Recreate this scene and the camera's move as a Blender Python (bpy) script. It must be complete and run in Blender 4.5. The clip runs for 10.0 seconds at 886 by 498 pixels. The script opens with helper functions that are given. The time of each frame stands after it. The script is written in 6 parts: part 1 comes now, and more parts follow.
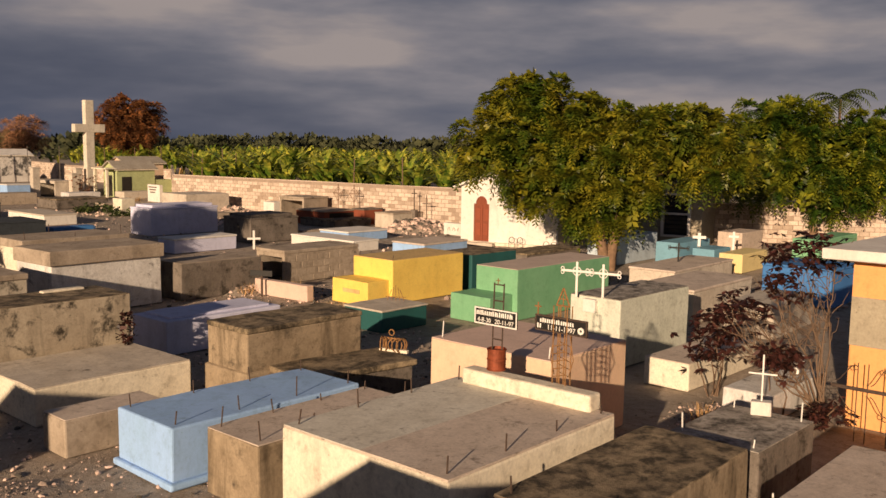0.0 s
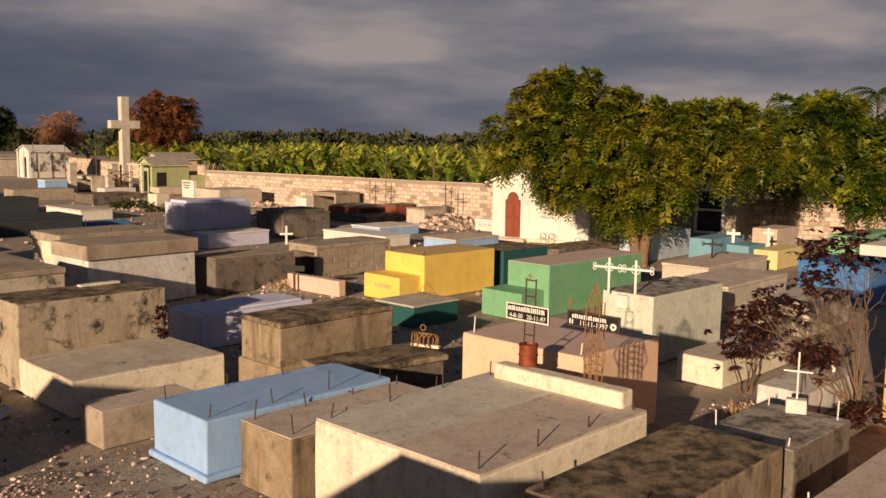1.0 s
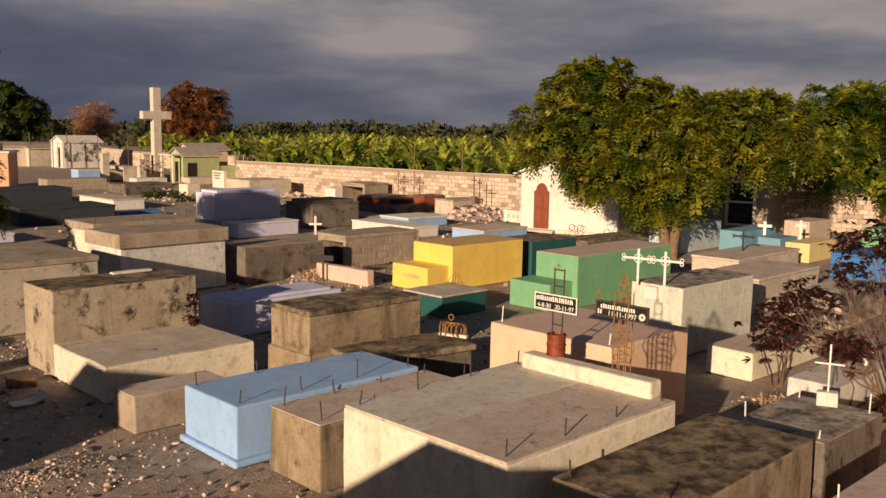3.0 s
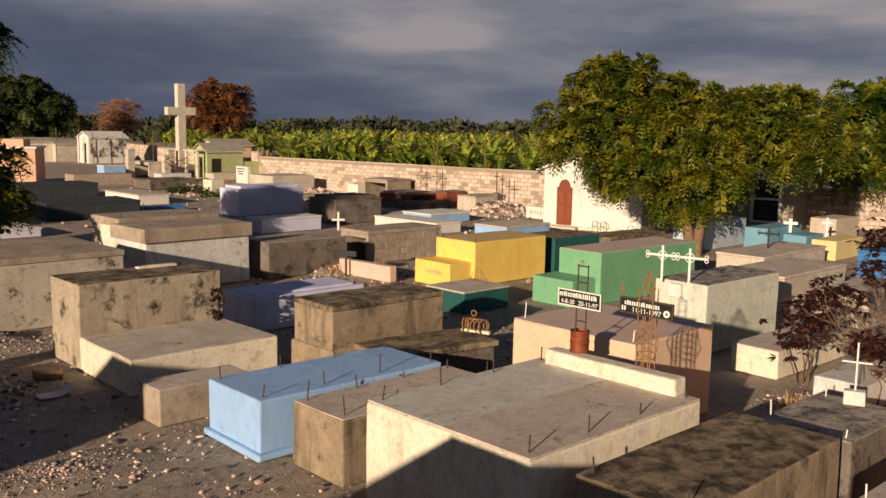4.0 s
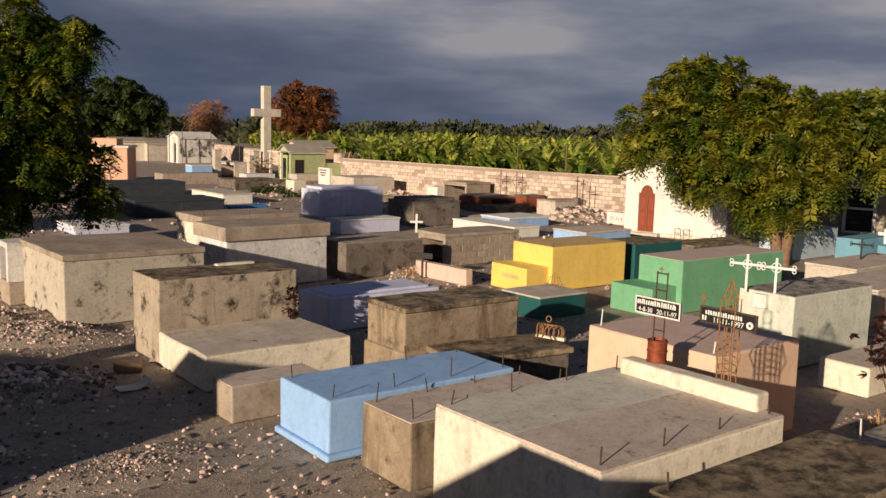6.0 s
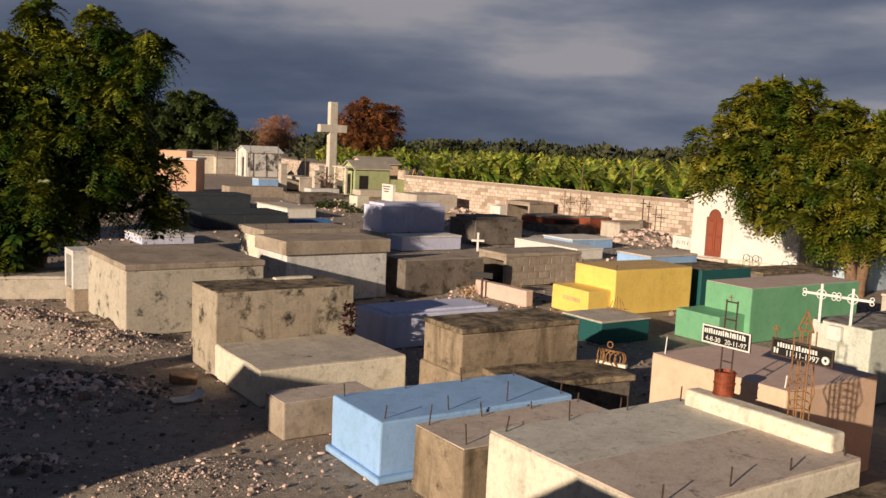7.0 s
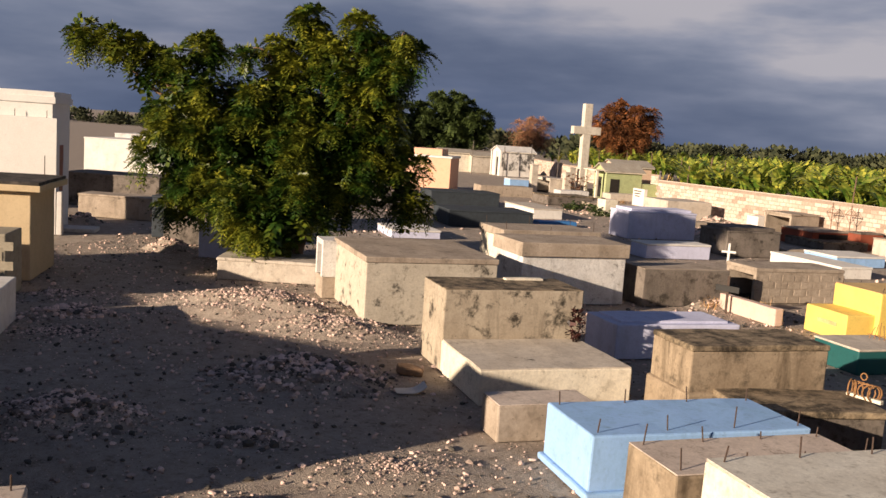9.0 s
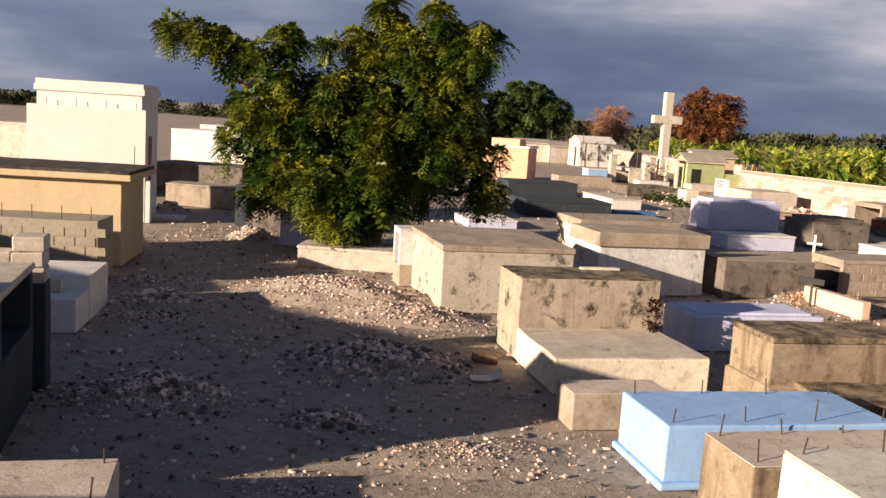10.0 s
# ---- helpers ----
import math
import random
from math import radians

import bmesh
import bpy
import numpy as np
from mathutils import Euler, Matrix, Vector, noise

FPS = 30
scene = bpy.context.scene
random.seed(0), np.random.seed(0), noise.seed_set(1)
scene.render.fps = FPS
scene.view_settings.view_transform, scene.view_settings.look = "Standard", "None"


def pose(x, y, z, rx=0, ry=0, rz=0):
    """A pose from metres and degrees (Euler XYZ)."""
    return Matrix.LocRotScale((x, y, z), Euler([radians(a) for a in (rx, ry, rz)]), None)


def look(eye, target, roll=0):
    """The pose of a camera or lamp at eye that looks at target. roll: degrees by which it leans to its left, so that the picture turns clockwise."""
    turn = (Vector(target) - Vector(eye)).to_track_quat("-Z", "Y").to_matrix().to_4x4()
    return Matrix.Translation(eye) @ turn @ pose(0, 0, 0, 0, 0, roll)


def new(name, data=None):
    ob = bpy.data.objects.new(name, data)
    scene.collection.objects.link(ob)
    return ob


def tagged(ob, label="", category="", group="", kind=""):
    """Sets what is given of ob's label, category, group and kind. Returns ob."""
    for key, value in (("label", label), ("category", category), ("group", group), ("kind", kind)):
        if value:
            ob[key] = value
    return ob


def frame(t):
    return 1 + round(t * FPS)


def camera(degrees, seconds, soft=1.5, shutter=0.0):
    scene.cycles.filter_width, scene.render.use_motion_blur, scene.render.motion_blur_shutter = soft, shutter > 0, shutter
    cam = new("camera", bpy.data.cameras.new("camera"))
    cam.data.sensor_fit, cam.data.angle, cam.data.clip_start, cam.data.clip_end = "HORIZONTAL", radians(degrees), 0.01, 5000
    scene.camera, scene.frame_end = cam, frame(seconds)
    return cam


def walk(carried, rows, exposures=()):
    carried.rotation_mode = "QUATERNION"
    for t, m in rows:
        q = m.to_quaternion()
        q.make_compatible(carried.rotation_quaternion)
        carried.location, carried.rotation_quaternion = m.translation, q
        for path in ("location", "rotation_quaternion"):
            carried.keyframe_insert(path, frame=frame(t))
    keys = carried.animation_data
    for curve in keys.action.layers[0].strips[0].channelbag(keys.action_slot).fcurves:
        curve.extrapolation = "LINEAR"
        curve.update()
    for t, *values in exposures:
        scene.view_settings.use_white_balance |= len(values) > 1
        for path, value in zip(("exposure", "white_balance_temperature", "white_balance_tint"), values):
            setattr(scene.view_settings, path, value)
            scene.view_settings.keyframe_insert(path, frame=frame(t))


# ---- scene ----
cam = camera(52.21, 10.0)
ROWS = [
    (0, 0.003, -0.011, 4.05, 83.44, -0.84, -7.22),
    (0.5, 0.001, -0.012, 4.048, 83.28, -0.76, -6.12),
    (1, -0.009, -0.018, 4.043, 83.15, -0.77, -5.25),
    (1.5, -0.008, -0.024, 4.04, 83.02, -0.82, -4.59),
    (2, -0.012, -0.031, 4.035, 82.88, -0.83, -4.19),
    (2.5, -0.012, -0.046, 4.025, 82.74, -0.87, -3.89),
    (4, -0.031, -0.029, 4.004, 82.34, -0.93, -2.03),
    (4.5, -0.03, -0.023, 4.005, 82.27, -1.03, -1.06),
    (5, -0, -0, 4, 82.27, -1.14, 0.16),
    (5.5, 0.033, 0.018, 4, 82.34, -1.32, 1.53),
    (5.7, 0.037, 0.066, 3.989, 82.34, -1.3, 2.14),
    (6.8, 0.048, 0.374, 3.939, 83.38, -2.5, 6.25),
    (7, 0.054, 0.442, 3.947, 83.5, -2.61, 7.21),
    (7.5, 0.071, 0.605, 3.974, 82.84, -3, 10.23),
    (8, 0.158, 0.675, 3.98, 82.3, -3.35, 14.09),
    (8.5, 0.239, 0.789, 3.956, 82.71, -3.87, 18.62),
    (9, 0.315, 0.788, 3.962, 82.68, -3.96, 23.32),
    (9.5, 0.354, 0.724, 3.96, 82.28, -3.96, 26.52),
    (10, 0.378, 0.702, 3.943, 81.76, -3.67, 28.22),
]
EXPOSURES = [(0.0, 0.26, 7050, 19), (2.5, 0.24, 7050, 19), (4.0, 0.26, 6400, 15), (5.0, 0.29, 6100, 14), (7.5, 0.30, 6000, 13), (8.5, 0.52, 6000, 13), (9.0, 0.86, 6000, 15), (10.0, 1.12, 6000, 16)]
walk(cam, [(t, pose(x, y, z, rx, ry, rz)) for t, x, y, z, rx, ry, rz in ROWS], EXPOSURES)

# ---- world, sun ----
SUN_AZ, SUN_EL = 61.5, 13.2
d_sun = Vector((math.cos(radians(SUN_AZ)) * math.cos(radians(SUN_EL)), math.sin(radians(SUN_AZ)) * math.cos(radians(SUN_EL)), -math.sin(radians(SUN_EL))))
sun_data = bpy.data.lights.new("sun", "SUN")
sun_data.energy, sun_data.angle, sun_data.color = 5.0, radians(0.6), (1.0, 0.79, 0.54)
sun_ob = new("sun", sun_data)
sun_ob.matrix_world = look((0, -20, 60), Vector((0, -20, 60)) + d_sun)

world = bpy.data.worlds.new("evening_sky")
scene.world = world
world.use_nodes = True
wt = world.node_tree
wt.nodes.clear()


def node(tree, kind, **sockets):
    n = tree.nodes.new(kind)
    for k, v in sockets.items():
        n.inputs[k.replace("_", " ")].default_value = v
    return n


def ramp(tree, stops, interp="LINEAR"):
    n = tree.nodes.new("ShaderNodeValToRGB")
    n.color_ramp.interpolation = interp
    el = n.color_ramp.elements
    while len(el) < len(stops):
        el.new(0.5)
    for e, (p, c) in zip(el, stops):
        e.position, e.color = p, (*c, 1) if len(c) == 3 else c
    return n


sky = wt.nodes.new("ShaderNodeTexSky")
sky.sky_type, sky.sun_disc = "NISHITA", False
sky.sun_elevation, sky.sun_rotation = radians(SUN_EL), math.atan2(-d_sun.x, -d_sun.y)
sky_bg = node(wt, "ShaderNodeBackground", Strength=0.05)
wt.links.new(sky.outputs[0], sky_bg.inputs[0])
wtc = wt.nodes.new("ShaderNodeTexCoord")
wmap = wt.nodes.new("ShaderNodeMapping")
wmap.inputs["Scale"].default_value = (1.0, 1.0, 4.4)
wt.links.new(wtc.outputs["Generated"], wmap.inputs[0])
cl1 = node(wt, "ShaderNodeTexNoise", Scale=3.4, Detail=6.0, Roughness=0.50, Distortion=0.0)
wt.links.new(wmap.outputs[0], cl1.inputs[0])
sepw = wt.nodes.new("ShaderNodeSeparateXYZ")
wt.links.new(wtc.outputs["Generated"], sepw.inputs[0])
# the cloud deck: slate blue low over the horizon, paler streaks higher up
low = ramp(wt, [(0.38, (0.054, 0.070, 0.108)), (0.54, (0.076, 0.095, 0.140)), (0.68, (0.13, 0.142, 0.178))])
high = ramp(wt, [(0.36, (0.105, 0.124, 0.168)), (0.46, (0.145, 0.16, 0.196)), (0.54, (0.205, 0.212, 0.24)), (0.64, (0.32, 0.30, 0.295))])
for r in (low, high):
    wt.links.new(cl1.outputs[0], r.inputs[0])
storm = wt.nodes.new("ShaderNodeVectorMath")
storm.operation = "DOT_PRODUCT"
storm.inputs[1].default_value = (-0.45, 0.893, 0.0)
wt.links.new(wtc.outputs["Generated"], storm.inputs[0])
away = wt.nodes.new("ShaderNodeMath")
away.operation = "MULTIPLY_ADD"
away.inputs[1].default_value, away.inputs[2].default_value = -1.0, 1.0
wt.links.new(storm.outputs["Value"], away.inputs[0])
east = wt.nodes.new("ShaderNodeMath")
east.operation = "ADD"
wt.links.new(away.outputs[0], east.inputs[0])
wt.links.new(sepw.outputs["Z"], east.inputs[1])
updown = wt.nodes.new("ShaderNodeMapRange")
updown.inputs["From Min"].default_value, updown.inputs["From Max"].default_value = 0.03, 0.2
updown.interpolation_type = "SMOOTHSTEP"
wt.links.new(east.outputs[0], updown.inputs["Value"])
deck = wt.nodes.new("ShaderNodeMix")
deck.data_type = "RGBA"
wt.links.new(updown.outputs[0], deck.inputs["Factor"])
wt.links.new(low.outputs[0], deck.inputs[6])
wt.links.new(high.outputs[0], deck.inputs[7])
# overhead, out of view, the deck is thickened and darkened to cut fill
over = wt.nodes.new("ShaderNodeMapRange")
over.inputs["From Min"].default_value, over.inputs["From Max"].default_value = 0.22, 0.42
over.interpolation_type = "SMOOTHSTEP"
wt.links.new(sepw.outputs["Z"], over.inputs["Value"])
thick = wt.nodes.new("ShaderNodeMix")
thick.data_type = "RGBA"
wt.links.new(over.outputs[0], thick.inputs["Factor"])
wt.links.new(deck.outputs[2], thick.inputs[6])
thick.inputs[7].default_value = (0.046, 0.060, 0.096, 1)
cloud_bg = node(wt, "ShaderNodeBackground", Strength=0.80)
wt.links.new(thick.outputs[2], cloud_bg.inputs[0])
cl2 = node(wt, "ShaderNodeTexNoise", Scale=1.3, Detail=4.0, Roughness=0.5)
wt.links.new(wmap.outputs[0], cl2.inputs[0])
gap = ramp(wt, [(0.30, (0.75, 0.75, 0.75)), (0.42, (1, 1, 1))])
wt.links.new(cl2.outputs[0], gap.inputs[0])
wmix = wt.nodes.new("ShaderNodeMixShader")
wt.links.new(gap.outputs[0], wmix.inputs[0])
wt.links.new(sky_bg.outputs[0], wmix.inputs[1])
wt.links.new(cloud_bg.outputs[0], wmix.inputs[2])
wout = wt.nodes.new("ShaderNodeOutputWorld")
wt.links.new(wmix.outputs[0], wout.inputs[0])


# ---- materials ----
def material(name):
    m = bpy.data.materials.new(name)
    m.use_nodes = True
    m.node_tree.nodes.clear()
    return m, m.node_tree


def surface(name, base, stain=(0.1, 0.08, 0.06), amount=0.45, grime=None, grime_at=0.62, rough=0.9, bump=0.2, scale=1.0, streaks=0.0, mottle=0.75, chips=0.6, tone=0.0, soft=0.05):
    """Painted render or bare concrete: broad blotches, fine grain, patches of grime or black mould, optional run-down streaks."""
    m, t = material(name)
    tc = t.nodes.new("ShaderNodeTexCoord")
    info = t.nodes.new("ShaderNodeObjectInfo")
    off = t.nodes.new("ShaderNodeVectorMath")
    off.operation = "MULTIPLY_ADD"
    off.inputs[1].default_value = (37.0, 21.0, 11.0)
    t.links.new(info.outputs["Random"], off.inputs[0])
    t.links.new(tc.outputs["Object"], off.inputs[2])
    big = node(t, "ShaderNodeTexNoise", Scale=1.7 * scale, Detail=5.0, Roughness=0.62)
    fine = node(t, "ShaderNodeTexNoise", Scale=26.0 * scale, Detail=6.0, Roughness=0.7)
    for n in (big, fine):
        t.links.new(off.outputs[0], n.inputs[0])
    r1 = ramp(t, [(0.36, (0, 0, 0)), (0.72, (1, 1, 1))])
    t.links.new(big.outputs[0], r1.inputs[0])
    mul = t.nodes.new("ShaderNodeMath")
    mul.operation = "MULTIPLY"
    mul.inputs[1].default_value = amount
    t.links.new(r1.outputs[0], mul.inputs[0])
    mix1 = t.nodes.new("ShaderNodeMix")
    mix1.data_type = "RGBA"
    t.links.new(mul.outputs[0], mix1.inputs["Factor"])
    mix1.inputs[6].default_value = (*base, 1)
    mix1.inputs[7].default_value = (*stain, 1)
    last = mix1
    if streaks:
        smap = t.nodes.new("ShaderNodeMapping")
        smap.inputs["Scale"].default_value = (3.1, 3.1, 0.55)
        t.links.new(off.outputs[0], smap.inputs[0])
        sn = node(t, "ShaderNodeTexNoise", Scale=1.0, Detail=8.0, Roughness=0.68, Distortion=0.4)
        t.links.new(smap.outputs[0], sn.inputs[0])
        sr = ramp(t, [(0.52, (0, 0, 0)), (0.68, (streaks, streaks, streaks))])
        t.links.new(sn.outputs[0], sr.inputs[0])
        mx = t.nodes.new("ShaderNodeMix")
        mx.data_type = "RGBA"
        t.links.new(sr.outputs[0], mx.inputs["Factor"])
        t.links.new(last.outputs[2], mx.inputs[6])
        mx.inputs[7].default_value = (*[c * 0.5 for c in stain], 1)
        last = mx
    if grime:
        gn = node(t, "ShaderNodeTexNoise", Scale=2.6 * scale, Detail=9.0, Roughness=0.72, Distortion=0.2)
        t.links.new(off.outputs[0], gn.inputs[0])
        gr = ramp(t, [(grime_at - soft, (0, 0, 0)), (grime_at + soft, (0.9, 0.9, 0.9))])
        t.links.new(gn.outputs[0], gr.inputs[0])
        mx = t.nodes.new("ShaderNodeMix")
        mx.data_type = "RGBA"
        t.links.new(gr.outputs[0], mx.inputs["Factor"])
        t.links.new(last.outputs[2], mx.inputs[6])
        mx.inputs[7].default_value = (*grime, 1)
        last = mx
    # hand-sized mottling, pale scuffs and small chips
    mid = node(t, "ShaderNodeTexNoise", Scale=6.5 * scale, Detail=7.0, Roughness=0.7, Distortion=0.3)
    t.links.new(off.outputs[0], mid.inputs[0])
    mr = ramp(t, [(0.30, (0.62, 0.60, 0.57)), (0.47, (0.98, 0.98, 0.98)), (0.62, (1.05, 1.05, 1.04)), (0.72, (1.22, 1.20, 1.16))])
    t.links.new(mid.outputs[0], mr.inputs[0])
    mott = t.nodes.new("ShaderNodeMix")
    mott.data_type, mott.blend_type = "RGBA", "MULTIPLY"
    mott.inputs["Factor"].default_value = mottle
    t.links.new(last.outputs[2], mott.inputs[6])
    t.links.new(mr.outputs[0], mott.inputs[7])
    last = mott
    chip = node(t, "ShaderNodeTexVoronoi", Scale=9.0 * scale, Randomness=1.0)
    t.links.new(off.outputs[0], chip.inputs["Vector"])
    cm = t.nodes.new("ShaderNodeMath")
    cm.operation = "MULTIPLY_ADD"
    cm.inputs[1].default_value = 0.35
    t.links.new(mid.outputs[0], cm.inputs[0])
    t.links.new(chip.outputs["Distance"], cm.inputs[2])
    chr_ = ramp(t, [(0.235, (chips, chips, chips)), (0.265, (0, 0, 0))])
    t.links.new(cm.outputs[0], chr_.inputs[0])
    cx = t.nodes.new("ShaderNodeMix")
    cx.data_type = "RGBA"
    t.links.new(chr_.outputs[0], cx.inputs["Factor"])
    t.links.new(last.outputs[2], cx.inputs[6])
    cx.inputs[7].default_value = (*[c * 0.45 for c in stain], 1)
    last = cx
    # grain
    fr = ramp(t, [(0.25, (0.72, 0.72, 0.72)), (0.75, (1.2, 1.2, 1.2))])
    t.links.new(fine.outputs[0], fr.inputs[0])
    grain = t.nodes.new("ShaderNodeMix")
    grain.data_type, grain.blend_type = "RGBA", "MULTIPLY"
    grain.inputs["Factor"].default_value = 0.7 if mottle >= 0.6 else 0.3
    t.links.new(last.outputs[2], grain.inputs[6])
    t.links.new(fr.outputs[0], grain.inputs[7])
    last = grain
    if tone:
        # piece by piece: each block a little lighter or darker
        geo = t.nodes.new("ShaderNodeNewGeometry")
        add = t.nodes.new("ShaderNodeMath")
        add.operation = "ADD"
        t.links.new(info.outputs["Random"], add.inputs[0])
        t.links.new(geo.outputs["Random Per Island"], add.inputs[1])
        frac = t.nodes.new("ShaderNodeMath")
        frac.operation = "FRACT"
        t.links.new(add.outputs[0], frac.inputs[0])
        tr = ramp(t, [(0.0, (1 - 1.6 * tone, 1 - 1.8 * tone, 1 - 2 * tone)), (0.35, (1, 1, 1)), (1.0, (1 + tone, 1 + tone, 1 + tone))])
        t.links.new(frac.outputs[0], tr.inputs[0])
        tm = t.nodes.new("ShaderNodeMix")
        tm.data_type, tm.blend_type = "RGBA", "MULTIPLY"
        tm.inputs["Factor"].default_value = 1.0
        t.links.new(last.outputs[2], tm.inputs[6])
        t.links.new(tr.outputs[0], tm.inputs[7])
        last = tm
    b = t.nodes.new("ShaderNodeBsdfPrincipled")
    b.inputs["Roughness"].default_value = rough
    b.inputs["Specular IOR Level"].default_value = 0.25
    t.links.new(last.outputs[2], b.inputs["Base Color"])
    bp = node(t, "ShaderNodeBump", Strength=bump if mottle >= 0.6 else bump * 0.5, Distance=0.012)
    t.links.new(fine.outputs[0], bp.inputs["Height"])
    t.links.new(bp.outputs[0], b.inputs["Normal"])
    o = t.nodes.new("ShaderNodeOutputMaterial")
    t.links.new(b.outputs[0], o.inputs[0])
    return m


def foliage(name, deep, bright, rough=0.5, translucent=0.06, patch=0.8, split=(0.42, 0.62)):
    """Leaves: whole sprays run from a deep to a bright tone, and each leaf differs a little."""
    m, t = material(name)
    tc = t.nodes.new("ShaderNodeTexCoord")
    n = node(t, "ShaderNodeTexNoise", Scale=patch, Detail=4.0, Roughness=0.7)
    t.links.new(tc.outputs["Object"], n.inputs[0])
    r = ramp(t, [(split[0], deep), (split[1], bright)])
    t.links.new(n.outputs[0], r.inputs[0])
    g = t.nodes.new("ShaderNodeNewGeometry")
    v = ramp(t, [(0.0, (0.45, 0.5, 0.5)), (0.6, (1.0, 1.0, 1.0)), (1.0, (1.75, 1.5, 1.3))])
    t.links.new(g.outputs["Random Per Island"], v.inputs[0])
    mx = t.nodes.new("ShaderNodeMix")
    mx.data_type, mx.blend_type = "RGBA", "MULTIPLY"
    mx.inputs["Factor"].default_value = 1.0
    t.links.new(r.outputs[0], mx.inputs[6])
    t.links.new(v.outputs[0], mx.inputs[7])
    b = t.nodes.new("ShaderNodeBsdfPrincipled")
    b.inputs["Roughness"].default_value = rough
    b.inputs["Specular IOR Level"].default_value = 0.3
    t.links.new(mx.outputs[2], b.inputs["Base Color"])
    tr = t.nodes.new("ShaderNodeBsdfTranslucent")
    t.links.new(mx.outputs[2], tr.inputs[0])
    ms = t.nodes.new("ShaderNodeMixShader")
    ms.inputs[0].default_value = translucent
    t.links.new(b.outputs[0], ms.inputs[1])
    t.links.new(tr.outputs[0], ms.inputs[2])
    o = t.nodes.new("ShaderNodeOutputMaterial")
    t.links.new(ms.outputs[0], o.inputs[0])
    return m


def plain(name, base, rough=0.6, metal=0.0, vary=0.25, scale=14.0, per_island=False, translucent=0.0):
    """A small-thing surface: colour with mottling; leaves vary leaf by leaf."""
    m, t = material(name)
    b = t.nodes.new("ShaderNodeBsdfPrincipled")
    b.inputs["Roughness"].default_value, b.inputs["Metallic"].default_value = rough, metal
    b.inputs["Specular IOR Level"].default_value = 0.3
    if per_island:
        g = t.nodes.new("ShaderNodeNewGeometry")
        src = g.outputs["Random Per Island"]
    else:
        tc = t.nodes.new("ShaderNodeTexCoord")
        n = node(t, "ShaderNodeTexNoise", Scale=scale, Detail=6.0, Roughness=0.65)
        t.links.new(tc.outputs["Object"], n.inputs[0])
        src = n.outputs[0]
    lo, hi = [c * (1 - vary) for c in base], [min(1, c * (1 + vary)) for c in base]
    if per_island:
        hi[0] = min(1, hi[0] * 1.2)
    r = ramp(t, [(0.2, lo), (0.8, hi)])
    t.links.new(src, r.inputs[0])
    t.links.new(r.outputs[0], b.inputs["Base Color"])
    o = t.nodes.new("ShaderNodeOutputMaterial")
    if translucent:
        tr = t.nodes.new("ShaderNodeBsdfTranslucent")
        t.links.new(r.outputs[0], tr.inputs[0])
        mx = t.nodes.new("ShaderNodeMixShader")
        mx.inputs[0].default_value = translucent
        t.links.new(b.outputs[0], mx.inputs[1])
        t.links.new(tr.outputs[0], mx.inputs[2])
        t.links.new(mx.outputs[0], o.inputs[0])
    else:
        t.links.new(b.outputs[0], o.inputs[0])
    return m


